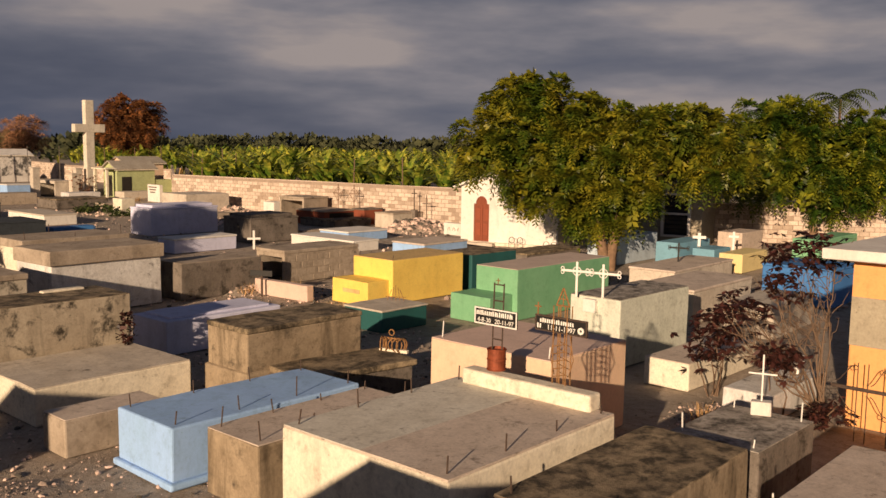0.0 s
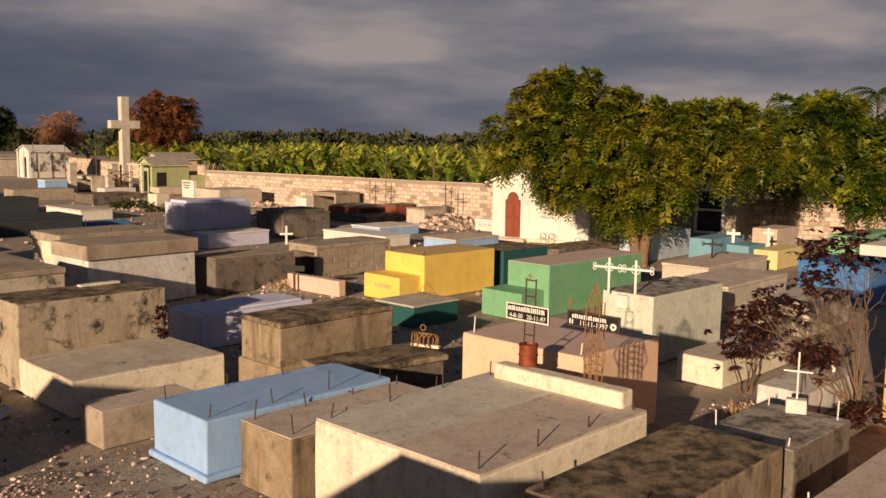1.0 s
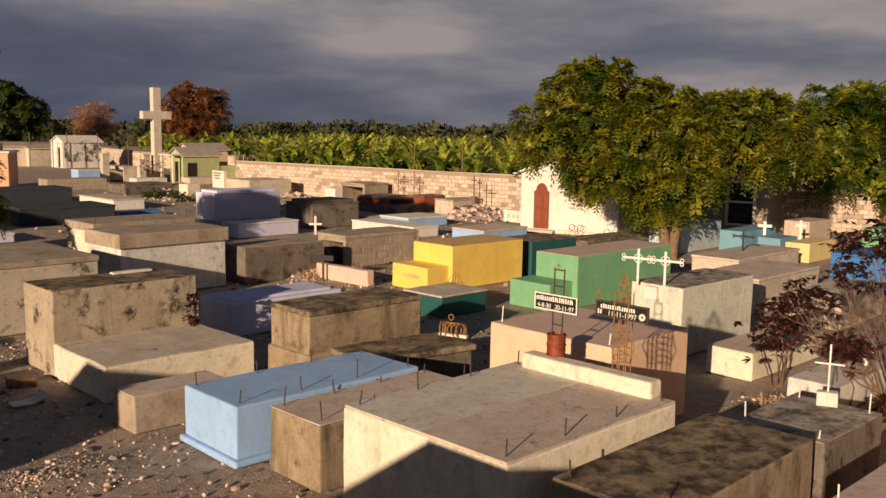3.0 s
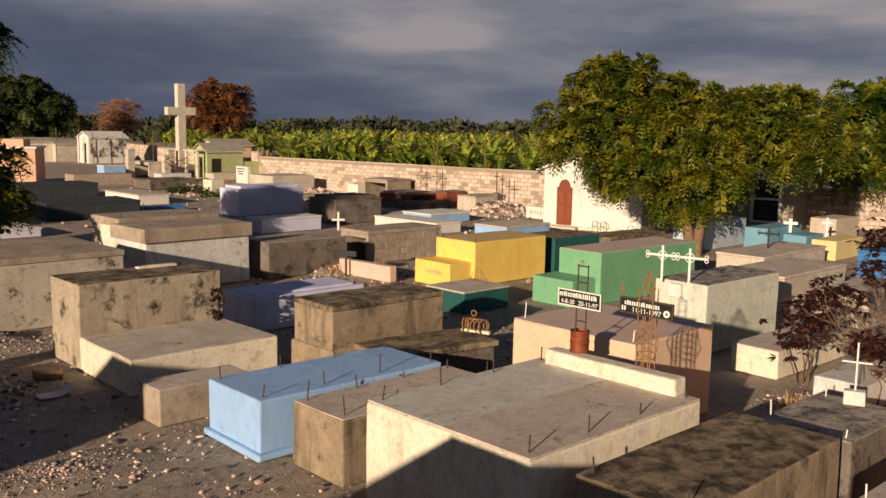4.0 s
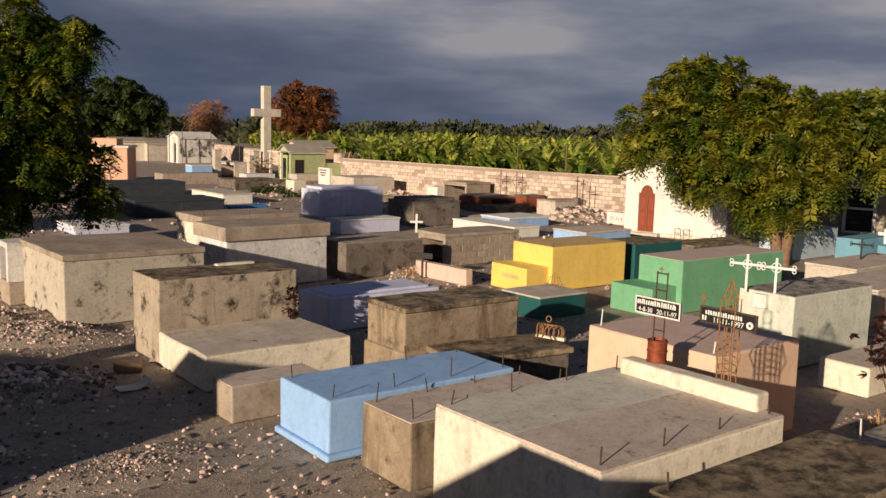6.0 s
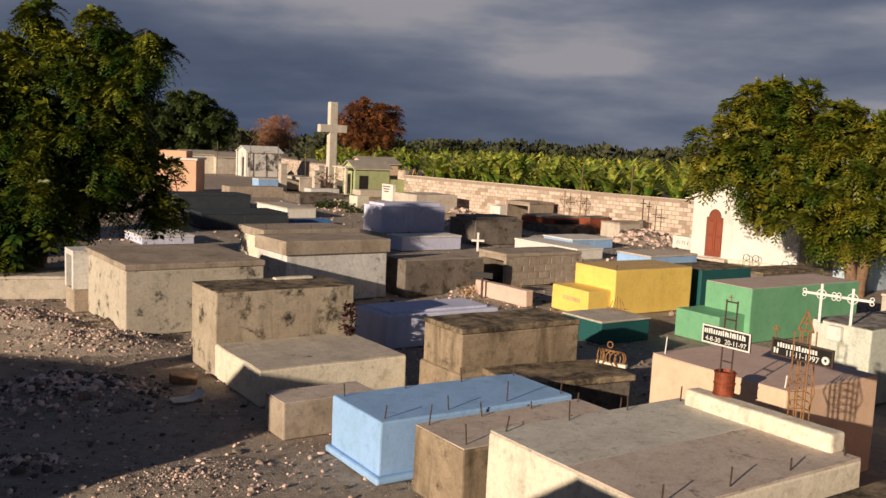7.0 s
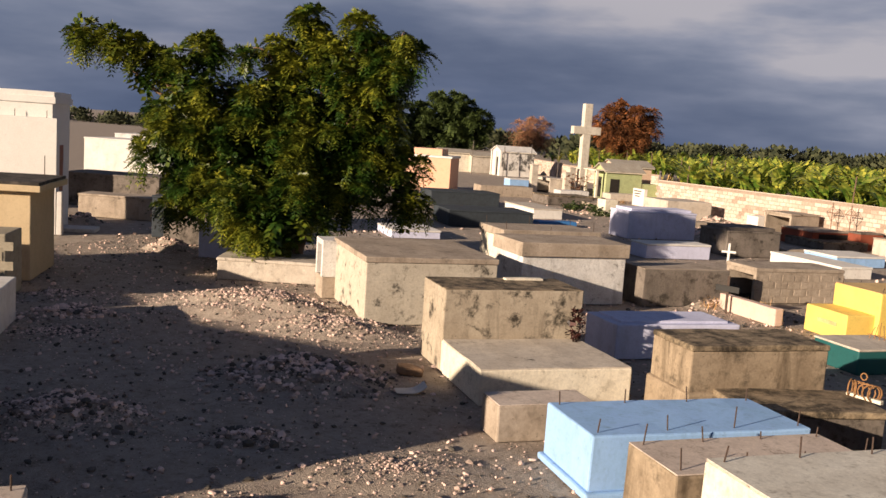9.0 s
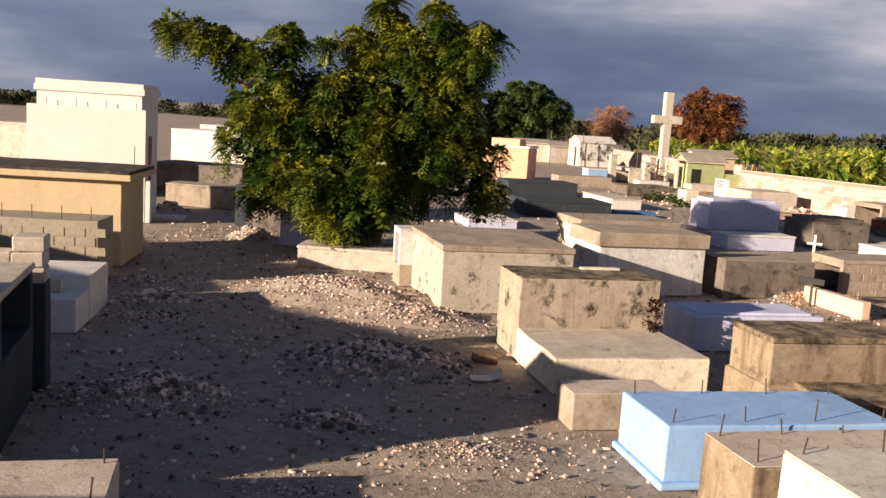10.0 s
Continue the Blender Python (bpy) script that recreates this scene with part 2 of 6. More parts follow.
MOULD = (0.045, 0.038, 0.03)
M = {
    "concrete": surface("bare_concrete", (0.43, 0.355, 0.28), (0.24, 0.19, 0.14), 0.7, MOULD, 0.645, streaks=0.45),
    "concrete_brown": surface("brown_stained_concrete", (0.35, 0.275, 0.19), (0.17, 0.125, 0.08), 0.75, (0.04, 0.032, 0.024), 0.615, streaks=0.8, soft=0.08),
    "concrete_light": surface("pale_concrete", (0.60, 0.535, 0.45), (0.36, 0.30, 0.235), 0.6, MOULD, 0.66, streaks=0.3),
    "cross_stone": surface("pale_cast_stone", (0.66, 0.60, 0.50), (0.46, 0.40, 0.32), 0.5, (0.2, 0.17, 0.13), 0.68, streaks=0.2),
    # weathered dark concrete; on some tombs its darkness also carries their shade
    "concrete_dark": surface("weathered_and_shade_dark_concrete", (0.20, 0.17, 0.145), (0.09, 0.075, 0.06), 0.7, MOULD, 0.58, streaks=0.4),
    # near-black: shade of the far tombs and niche tomb is in this colour
    "slate": surface("near_black_render", (0.045, 0.055, 0.066), (0.024, 0.028, 0.032), 0.6, None, mottle=0.6),
    "mossy": surface("mouldy_concrete", (0.44, 0.375, 0.285), (0.27, 0.215, 0.155), 0.6, (0.020, 0.017, 0.013), 0.585, streaks=0.55),
    "mossy_top": surface("mouldy_slab_top", (0.38, 0.295, 0.19), (0.13, 0.10, 0.07), 0.85, (0.030, 0.025, 0.019), 0.505, scale=1.3, bump=0.8, mottle=1.0, soft=0.085),
    "mossy_dark": surface("blackened_slab_top", (0.12, 0.10, 0.085), (0.05, 0.042, 0.036), 0.8, (0.03, 0.027, 0.024), 0.5, scale=1.2, bump=0.7),
    "slab_grey": surface("grey_screed_top", (0.66, 0.63, 0.55), (0.46, 0.42, 0.35), 0.6, (0.14, 0.12, 0.095), 0.64, scale=1.2, bump=0.3),
    "dusty_top": surface("dusty_concrete_top", (0.62, 0.525, 0.445), (0.40, 0.32, 0.26), 0.6, (0.14, 0.11, 0.085), 0.635, scale=1.2, bump=0.4),
    "tan": surface("tan_plaster", (0.60, 0.47, 0.29), (0.50, 0.385, 0.235), 0.4, (0.24, 0.18, 0.11), 0.72, streaks=0.12, mottle=0.3, chips=0.2),
    "cream": surface("cream_limewash", (0.78, 0.715, 0.58), (0.54, 0.46, 0.34), 0.45, (0.20, 0.14, 0.08), 0.69, streaks=0.3),
    "peach": surface("peach_paint", (0.72, 0.53, 0.37), (0.58, 0.37, 0.27), 0.5, None, streaks=0.12, mottle=0.35, chips=0.2),
    "peach_top": surface("peach_dusty_top", (0.66, 0.49, 0.41), (0.50, 0.37, 0.31), 0.5, None, mottle=0.4, chips=0.3),
    "blue": surface("light_blue_paint", (0.32, 0.51, 0.83), (0.26, 0.44, 0.64), 0.45, (0.20, 0.31, 0.42), 0.67, rough=0.6, streaks=0.25, mottle=0.45, chips=0.35),
    "blue_deep": surface("blue_paint", (0.055, 0.20, 0.48), (0.04, 0.14, 0.34), 0.5, (0.05, 0.09, 0.15), 0.68, rough=0.6, mottle=0.35, chips=0.2),
    "lavender": surface("lavender_limewash", (0.64, 0.65, 0.82), (0.40, 0.41, 0.55), 0.45, (0.25, 0.25, 0.32), 0.72, streaks=0.15, mottle=0.35, chips=0.2),
    "white": surface("white_limewash", (0.74, 0.71, 0.66), (0.52, 0.47, 0.41), 0.4, (0.22, 0.18, 0.14), 0.71, streaks=0.2, mottle=0.4, chips=0.15),
    "white_clean": surface("fresh_white_paint", (0.74, 0.715, 0.67), (0.66, 0.62, 0.56), 0.35, None, mottle=0.15, chips=0.0, bump=0.15),
    "white_worn": surface("worn_whitewash", (0.70, 0.685, 0.66), (0.44, 0.40, 0.36), 0.5, (0.10, 0.085, 0.07), 0.64, streaks=0.45),
    "yellow": surface("yellow_paint", (0.86, 0.62, 0.15), (0.66, 0.42, 0.09), 0.4, None, rough=0.65, streaks=0.12, mottle=0.35, chips=0.2),
    "yellow_top": surface("yellow_dusty_top", (0.66, 0.46, 0.20), (0.50, 0.34, 0.17), 0.6, None),
    "pale_yellow": surface("pale_yellow_paint", (0.76, 0.62, 0.30), (0.6, 0.47, 0.24), 0.4, None, mottle=0.35, chips=0.2),
    "green": surface("green_paint", (0.19, 0.42, 0.24), (0.09, 0.30, 0.15), 0.4, None, rough=0.6, streaks=0.12, mottle=0.35, chips=0.2),
    "green_top": surface("green_tomb_dusty_top", (0.58, 0.47, 0.40), (0.42, 0.33, 0.28), 0.5, None, mottle=0.5),
    "pale_green": surface("pale_green_wash", (0.42, 0.47, 0.24), (0.30, 0.34, 0.18), 0.5, None),
    "grey_green": surface("grey_green_limewash", (0.62, 0.64, 0.55), (0.46, 0.48, 0.40), 0.5, (0.16, 0.15, 0.12), 0.68, streaks=0.25),
    "flaked": surface("flaking_grey_render", (0.53, 0.475, 0.385), (0.40, 0.345, 0.27), 0.5, (0.028, 0.024, 0.02), 0.60, scale=1.1, streaks=0.15),
    "flaked_top": surface("flaking_slab_top", (0.46, 0.42, 0.37), (0.22, 0.19, 0.16), 0.7, (0.045, 0.04, 0.035), 0.53, scale=1.6, soft=0.09),
    # darker copy of the blue paint, with tree shade put into the colour
    "blue_shade": surface("weathered_shade_blue_paint", (0.17, 0.36, 0.47), (0.13, 0.26, 0.34), 0.5, None, rough=0.7, streaks=0.2, mottle=0.4, chips=0.3),
    "pale_blue": surface("pale_blue_limewash", (0.50, 0.60, 0.68), (0.36, 0.43, 0.49), 0.5, (0.25, 0.24, 0.23), 0.7, streaks=0.3, mottle=0.4, chips=0.3),
    "teal": surface("dark_teal_paint", (0.018, 0.10, 0.10), (0.02, 0.075, 0.07), 0.5, None, rough=0.6, mottle=0.35, chips=0.2),
    "red_brown": surface("red_oxide_paint", (0.28, 0.075, 0.04), (0.15, 0.05, 0.03), 0.5, None, mottle=0.35, chips=0.2),
    "orange": surface("orange_paint", (0.80, 0.39, 0.15), (0.68, 0.32, 0.13), 0.4, None, streaks=0.1, mottle=0.35, chips=0.2),
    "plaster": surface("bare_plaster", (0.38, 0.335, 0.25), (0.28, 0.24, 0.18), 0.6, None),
    "block": surface("concrete_block", (0.58, 0.475, 0.39), (0.40, 0.31, 0.24), 0.5, (0.25, 0.19, 0.14), 0.68, tone=0.22),
    "mortar": surface("block_mortar", (0.36, 0.28, 0.22), (0.24, 0.18, 0.14), 0.5, None),
    # near-black: the shade inside openings, put into the colour
    "dark": surface("shade_dark_inside", (0.03, 0.026, 0.022), (0.015, 0.013, 0.012), 0.5, None),
    "dirt": surface("dry_dirt", (0.42, 0.35, 0.285), (0.27, 0.22, 0.175), 0.7, (0.17, 0.125, 0.09), 0.62, scale=1.3, bump=2.2, mottle=1.0, chips=0.8),
    "stone": plain("rubble_stone", (0.36, 0.32, 0.27), 0.95, vary=0.75, per_island=True),
    "iron": plain("rusty_iron", (0.080, 0.055, 0.043), 0.8, 0.3, 0.5, 30),
    "rust_orange": plain("orange_rust", (0.26, 0.135, 0.055), 0.85, 0.1, 0.5, 30),
    "rust_brown": plain("brown_rust", (0.20, 0.125, 0.085), 0.85, 0.1, 0.4, 30),
    "rust_red": plain("rusted_red_tin", (0.22, 0.055, 0.025), 0.6, 0.3, 0.6, 12),
    "white_iron": plain("white_painted_iron", (0.72, 0.70, 0.66), 0.5, 0.0, 0.15, 20),
    "black_paint": plain("black_sign_paint", (0.018, 0.017, 0.016), 0.5, 0.0, 0.3, 10),
    "letter": plain("white_lettering", (0.75, 0.73, 0.68), 0.6, 0.0, 0.1, 10),
    "door": plain("red_brown_painted_door", (0.20, 0.05, 0.022), 0.6, 0.0, 0.3, 6),
    "bark": plain("tree_bark", (0.20, 0.125, 0.075), 0.95, 0.0, 0.5, 9),
    "dry_bark": plain("dry_shrub_bark", (0.16, 0.105, 0.07), 0.95, 0.0, 0.4, 12),
    "leaf": foliage("neem_leaf", (0.045, 0.080, 0.008), (0.175, 0.165, 0.014), 0.45, 0.08, 0.75, (0.40, 0.60)),
    # darker copy of neem_leaf; crown shade is put into its colour
    "leaf_shade": foliage("shade_toned_deep_neem_leaf", (0.024, 0.056, 0.006), (0.175, 0.19, 0.016), 0.45, 0.08, 0.9, (0.43, 0.61)),
    "leaf_dark": plain("dark_tree_leaf", (0.045, 0.075, 0.018), 0.6, 0.0, 0.5, per_island=True, translucent=0.2),
    "leaf_banana": foliage("banana_leaf", (0.10, 0.18, 0.022), (0.46, 0.46, 0.07), 0.4, 0.2, 0.6, (0.40, 0.60)),
    "banana_dry": plain("dry_banana_leaf", (0.42, 0.30, 0.10), 0.9, 0.0, 0.4, per_island=True),
    "stem": plain("banana_stem", (0.22, 0.20, 0.08), 0.8, 0.0, 0.4, 6),
    "leaf_red": foliage("red_brown_tree_leaf", (0.085, 0.032, 0.012), (0.24, 0.095, 0.03), 0.8, 0.1, 0.5, (0.36, 0.62)),
    "leaf_rust": foliage("rusty_shrub_leaf", (0.10, 0.035, 0.015), (0.25, 0.09, 0.03), 0.8, 0.1, 2.0),
    "leaf_maroon": plain("maroon_shrub_leaf", (0.040, 0.017, 0.014), 0.45, 0.0, 0.6, per_island=True, translucent=0.15),
    "twig_pink": plain("bare_tan_twig", (0.29, 0.165, 0.085), 0.9, 0.0, 0.4, per_island=True),
    "woods": plain("far_woods_leaf", (0.040, 0.052, 0.024), 0.9, 0.0, 0.5, per_island=True),
    "grass_dry": plain("dry_grass", (0.36, 0.25, 0.11), 0.9, 0.0, 0.4, per_island=True),
    "paper": plain("weathered_board", (0.62, 0.58, 0.52), 0.8, 0.0, 0.2, 5),
    "glass": plain("dark_window_glass", (0.02, 0.022, 0.025), 0.15, 0.0, 0.2, 4),
    "salmon": surface("salmon_paint", (0.74, 0.44, 0.29), (0.60, 0.35, 0.24), 0.4, None, mottle=0.35, chips=0.2),
    "white_stained": surface("white_wash_blackened", (0.72, 0.69, 0.64), (0.5, 0.45, 0.4), 0.4, (0.03, 0.028, 0.026), 0.515, scale=0.62),
    "roof": surface("tin_roof", (0.40, 0.36, 0.30), (0.25, 0.2, 0.15), 0.5, None),
}


# ---- builders ----
def mesh_of(name, bm, mat):
    me = bpy.data.meshes.new(name)
    bm.to_mesh(me)
    bm.free()
    if mat:
        me.materials.append(M[mat])
    return me


def part(name, bm, mat, parent, label="", m=None):
    ob = new(name, mesh_of(name, bm, mat) if isinstance(bm, bmesh.types.BMesh) else bm)
    ob.parent = parent
    if m is not None:
        ob.matrix_basis = m
    if label:
        ob["label"] = label
    return ob


def root(name, x, y, z=0.0, yaw=0.0, label="", category="", group="", kind=""):
    ob = new(name)
    ob.empty_display_size = 0.2
    ob.matrix_basis = pose(x, y, z, 0, 0, yaw)
    return tagged(ob, label, category, group, kind)


def block(sx, sy, sz, at=(0, 0, 0), bevel=0.02, rough=0.006, cuts=0.45):
    """A cast or plastered block, base centre at 'at': rounded arrises and slightly uneven faces, one closed skin."""
    bevel = min(bevel, sx / 3, sy / 3, sz / 3)

    def steps(length):
        n = max(1, min(8, round(length / cuts)))
        inner = [-length / 2 + bevel + (length - 2 * bevel) * i / n for i in range(n + 1)]
        return ([-length / 2] + inner + [length / 2]) if bevel else inner
    ax = [steps(v) for v in (sx, sy, sz)]
    half = Vector((sx / 2 - bevel, sy / 2 - bevel, sz / 2 - bevel))
    seed = random.random() * 50
    bm = bmesh.new()
    verts = {}

    def vert(i, j, k):
        if (i, j, k) not in verts:
            p = Vector((ax[0][i], ax[1][j], ax[2][k]))
            q = Vector([max(-half[a], min(half[a], p[a])) for a in range(3)])
            d = p - q
            if bevel and d.length > 1e-6:
                p = q + d.normalized() * bevel
            p.z += sz / 2
            if p.z > 0.01:
                p += noise.noise_vector(p * 1.9 + Vector((seed, 0, 0))) * rough * 2
                p += noise.noise_vector(p * 7.0 + Vector((0, seed, 0))) * rough * 0.7
            verts[i, j, k] = bm.verts.new(p + Vector(at))
        return verts[i, j, k]
    n = [len(v) - 1 for v in ax]
    for a in range(3):
        b, c = (a + 1) % 3, (a + 2) % 3
        for side in (0, n[a]):
            for u in range(n[b]):
                for v in range(n[c]):
                    quad = []
                    for du, dv in ((0, 0), (1, 0), (1, 1), (0, 1)):
                        ijk = [0, 0, 0]
                        ijk[a], ijk[b], ijk[c] = side, u + du, v + dv
                        quad.append(vert(*ijk))
                    bm.faces.new(quad if side else quad[::-1])
    return bm


def hollow(parent, sx, sy, sz, mat, th=0.12, m=None):
    """A chamber open at its -x end, of four walls and a roof slab that butt together."""
    m = m or Matrix.Identity(4)
    for nm, bx, at in (("side_wall", (sx, th, sz), (0, -sy / 2 + th / 2, 0)), ("side_wall", (sx, th, sz), (0, sy / 2 - th / 2, 0)), ("end_wall", (th, sy - 2 * th, sz), (sx / 2 - th / 2, 0, 0)), ("roof_slab", (sx - th, sy - 2 * th, th), (-th / 2, 0, sz - th))):
        part(nm, block(*bx, at, bevel=0.01, rough=0.003), mat, parent, m=m)


def rod(a, b, r=0.012, sides=6, r2=None):
    a, b = Vector(a), Vector(b)
    bm = bmesh.new()
    bmesh.ops.create_cone(bm, cap_ends=True, segments=sides, radius1=r, radius2=r if r2 is None else r2, depth=(b - a).length)
    q = (b - a).to_track_quat("Z", "Y").to_matrix().to_4x4()
    bm.transform(Matrix.Translation((a + b) / 2) @ q)
    return bm


def merge(*bms):
    out = bmesh.new()
    for bm in bms:
        me = bpy.data.meshes.new("tmp")
        bm.to_mesh(me)
        bm.free()
        out.from_mesh(me)
        bpy.data.meshes.remove(me)
    return out


def ring(r, w=0.012, n=14, plane="xz"):
    """A flat-bar ring in the xz plane."""
    bm = bmesh.new()
    vs = []
    for i in range(n):
        a = 2 * math.pi * i / n
        vs.append([bm.verts.new((math.cos(a) * (r + dr), dy, math.sin(a) * (r + dr))) for dr, dy in ((-w, -w), (w, -w), (w, w), (-w, w))])
    for i in range(n):
        for k in range(4):
            bm.faces.new((vs[i][k], vs[i][(k + 1) % 4], vs[(i + 1) % n][(k + 1) % 4], vs[(i + 1) % n][k]))
    return bm


def tomb(label, x, y, L, W, h, mat, yaw=41.0, cap=0.0, cap_mat=None, over=0.05, plinth=0.0, opened=False, bars=0, lid=0.0, bevel=0.025, name="tomb", z=0.0, group="", bar_mat="iron"):
    """An above-ground tomb: plinth, body, capping slab, raised lid, starter bars. -x is its short lit end, -y its long near side."""
    t = root(name, x, y, z, yaw, label, "tomb", group or "above-ground tombs")
    z0 = 0.0
    if plinth:
        part("plinth", block(L + 0.11, W + 0.11, plinth, bevel=0.045), mat, t)
        z0 = plinth - 0.004
    top = h - (cap if over > 0 else 0.0)
    if opened:
        hollow(t, L, W, top - z0, mat, m=pose(0, 0, z0))
        # the chamber's inner shade is painted as a near-black floor
        part("chamber_floor", block(L - 0.3, W - 0.26, 0.05, bevel=0), "dark", t, "chamber floor, near-black for the inner shade", m=pose(-0.05, 0, z0))
    else:
        part("body", block(L, W, top - z0, (0, 0, z0), bevel=bevel), mat, t)
    if cap and over <= 0:
        # a flush screed, a finger thick
        part("screed", block(L - 0.02, W - 0.02, 0.014, (0, 0, h - 0.003), bevel=0.004, rough=0.002), cap_mat or mat, t)
    elif cap:
        part("cap", block(L + 2 * over, W + 2 * over, cap, (0, 0, top - 0.003), bevel=min(0.02, cap / 3)), cap_mat or mat, t)
    if lid:
        part("lid", block(L - 0.35, W - 0.3, lid, (0, 0, h - 0.004), bevel=0.015), cap_mat or mat, t)
    for i in range(bars):
        sx = -1 if i % 2 else 1
        px = (-L / 2 + 0.12) + (L - 0.24) * (i // 2) / max(1, (bars + 1) // 2 - 1)
        hh = random.uniform(0.10, 0.26)
        part("starter_bar", rod((px, sx * (W / 2 - 0.12), h - 0.02), (px + random.uniform(-0.03, 0.03), sx * (W / 2 - 0.12) + random.uniform(-0.02, 0.02), h + hh), 0.009, 5), bar_mat, t)
    return t


# ---- ground ----
def ground():
    xs = np.concatenate([[-2500, -1200, -500, -200, -90], np.arange(-46, 34.1, 0.8), [60, 120, 300, 900, 2500]])
    ys = np.concatenate([[-1500, -400, -120, -40], np.arange(-14, 96.1, 0.8), [130, 200, 400, 1200, 3000]])
    vs = []
    for yy in ys:
        for xx in xs:
            zz = -0.012 + 0.03 * noise.noise(Vector((xx * 0.35, yy * 0.35, 3.0))) if -47 < xx < 35 and -15 < yy < 97 else -0.01
            vs.append((xx, yy, min(zz, 0.012)))
    n = len(xs)
    fs = [(j * n + i, j * n + i + 1, (j + 1) * n + i + 1, (j + 1) * n + i) for j in range(len(ys) - 1) for i in range(n - 1)]
    me = bpy.data.meshes.new("ground")
    me.from_pydata(vs, [], fs)
    me.materials.append(M["dirt"])
    for p in me.polygons:
        p.use_smooth = True
    tagged(new("ground", me), "bare dry brown earth between the tombs", "ground", kind="structure")


ground()

# ---- the nearest tombs ----
tomb("light blue painted tomb with thin iron starter bars", -1.08, 11.86, 2.92, 1.28, 0.74, "blue", 40, plinth=0.09, bars=8)
tomb("bare brown concrete tomb beside the blue one, with iron starter bars", -0.12, 10.80, 2.50, 0.98, 0.78, "concrete_brown", 41, cap=0.06, cap_mat="dusty_top", over=0.0, bars=8)
t_cream = tomb("wide cream limewashed double tomb with a dusty top", 1.35, 9.36, 2.81, 2.32, 1.10, "cream", 41, cap=0.05, cap_mat="dusty_top", over=-0.005, bars=8)
tomb("peach painted double tomb with a dusty pink top", 2.90, 12.62, 1.90, 2.12, 1.27, "peach", 41, cap=0.05, cap_mat="peach_top", over=0.0, bars=2, bar_mat="white_iron")
tomb("bare grey-brown concrete tomb with a mouldy top", -0.67, 15.07, 2.36, 1.09, 1.20, "concrete_brown", 40, cap=0.09, cap_mat="mossy_top", over=0.01)
part("plinth", block(2.46, 1.19, 0.50, (0, 0, 0), bevel=0.045), "concrete_brown", bpy.data.objects["tomb.004"])
tomb("low broken tomb with a mouldy slab and an open side", 0.25, 14.35, 2.05, 1.0, 0.56, "concrete_dark", 32, cap=0.10, cap_mat="mossy_top", over=0.06, opened=True)
# the mould-streaked tomb with its lower step in front
t_moss = tomb("tall concrete tomb streaked with black mould behind a broad low step", -4.76, 15.72, 2.55, 1.22, 1.40, "mossy", 41, cap=0.03, cap_mat="mossy_top", over=0.0)
part("step", block(2.52, 1.90, 0.54, (-0.02, -1.555, 0)), "cream", t_moss, "cream limewashed low step")
part("step_top", block(2.50, 1.87, 0.02, (-0.02, -1.555, 0.538), bevel=0.005), "concrete_light", t_moss)
part("coping", block(0.75, 0.16, 0.05, (0.55, 0.42, 1.4)), "cream", t_moss)
tomb("small low bare concrete grave box beside the blue tomb", -2.98, 12.32, 1.4, 0.62, 0.50, "concrete", 41, cap=0.03, cap_mat="dusty_top", over=0.0)
tomb("broad pale concrete tomb with an open niche and flaking black mould", -7.98, 18.80, 2.85, 3.05, 1.41, "flaked", 42, cap=0.12, cap_mat="concrete", over=0.02)
tomb("white limewashed tomb under a thick overhanging concrete slab", -5.75, 22.85, 2.85, 1.65, 1.52, "white_worn", 43, cap=0.34, cap_mat="concrete", over=0.06)
tomb("tan concrete tomb with a slab lid and rebar", -7.35, 26.2, 3.0, 1.7, 1.42, "cream", 43, cap=0.22, cap_mat="concrete", over=0.05, bars=6)
tomb("long lavender limewashed tomb with a raised panel", -2.40, 18.60, 2.7, 1.24, 0.66, "lavender", 41, lid=0.05)
# this tomb's shade is put into a dark body under a lighter top
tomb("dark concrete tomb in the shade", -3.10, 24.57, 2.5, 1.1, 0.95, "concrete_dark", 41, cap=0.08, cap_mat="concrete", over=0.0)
t_blk = tomb("unfinished concrete-block tomb with an open end", -0.58, 27.66, 2.88, 1.32, 0.96, "concrete", 41, cap=0.10, cap_mat="concrete", over=0.02, opened=True)
tomb("low leaning pinkish-white limewashed kerb slab", -1.15, 23.85, 0.24, 2.05, 0.42, "peach_top", 44)
t_yel = tomb("bright yellow painted tomb with a head step", 2.19, 24.09, 2.71, 1.48, 1.12, "yellow", 40, cap=0.04, cap_mat="yellow_top", over=0.0, bars=2)
part("head_step", block(0.75, 1.35, 0.62, (-1.72, 0.05, 0)), "yellow", t_yel)
part("plaque", block(0.025, 0.62, 0.10, (-2.10, -0.02, 0.30), bevel=0.004), "yellow_top", t_yel)
t_green = tomb("green painted tomb with a dusty top", 5.45, 22.05, 3.9, 1.26, 1.20, "green", 40, cap=0.04, cap_mat="green_top", over=0.0)
part("head_step", block(0.85, 1.2, 0.62, (-2.36, 0.10, 0)), "green", t_green)
tomb("dark teal low tomb with a white rim", 1.30, 20.0, 1.42, 1.20, 0.50, "teal", 41, cap=0.04, cap_mat="concrete_light", over=0.02)
tomb("grey-green limewashed tomb with two white iron crosses", 5.93, 16.94, 2.60, 1.10, 1.28, "grey_green", 40, cap=0.05, cap_mat="flaked_top", over=0.0)
tomb("small cream limewashed low tomb beside a maroon shrub", 6.72, 15.28, 2.65, 0.85, 0.47, "cream", 40, cap=0.04, cap_mat="dusty_top", over=0.0)
tomb("mouldy dark concrete slab tomb with a rusty bar", 2.86, 8.00, 2.74, 1.18, 1.00, "concrete_brown", 41.5, cap=0.06, cap_mat="mossy_top", over=0.0, bars=2)
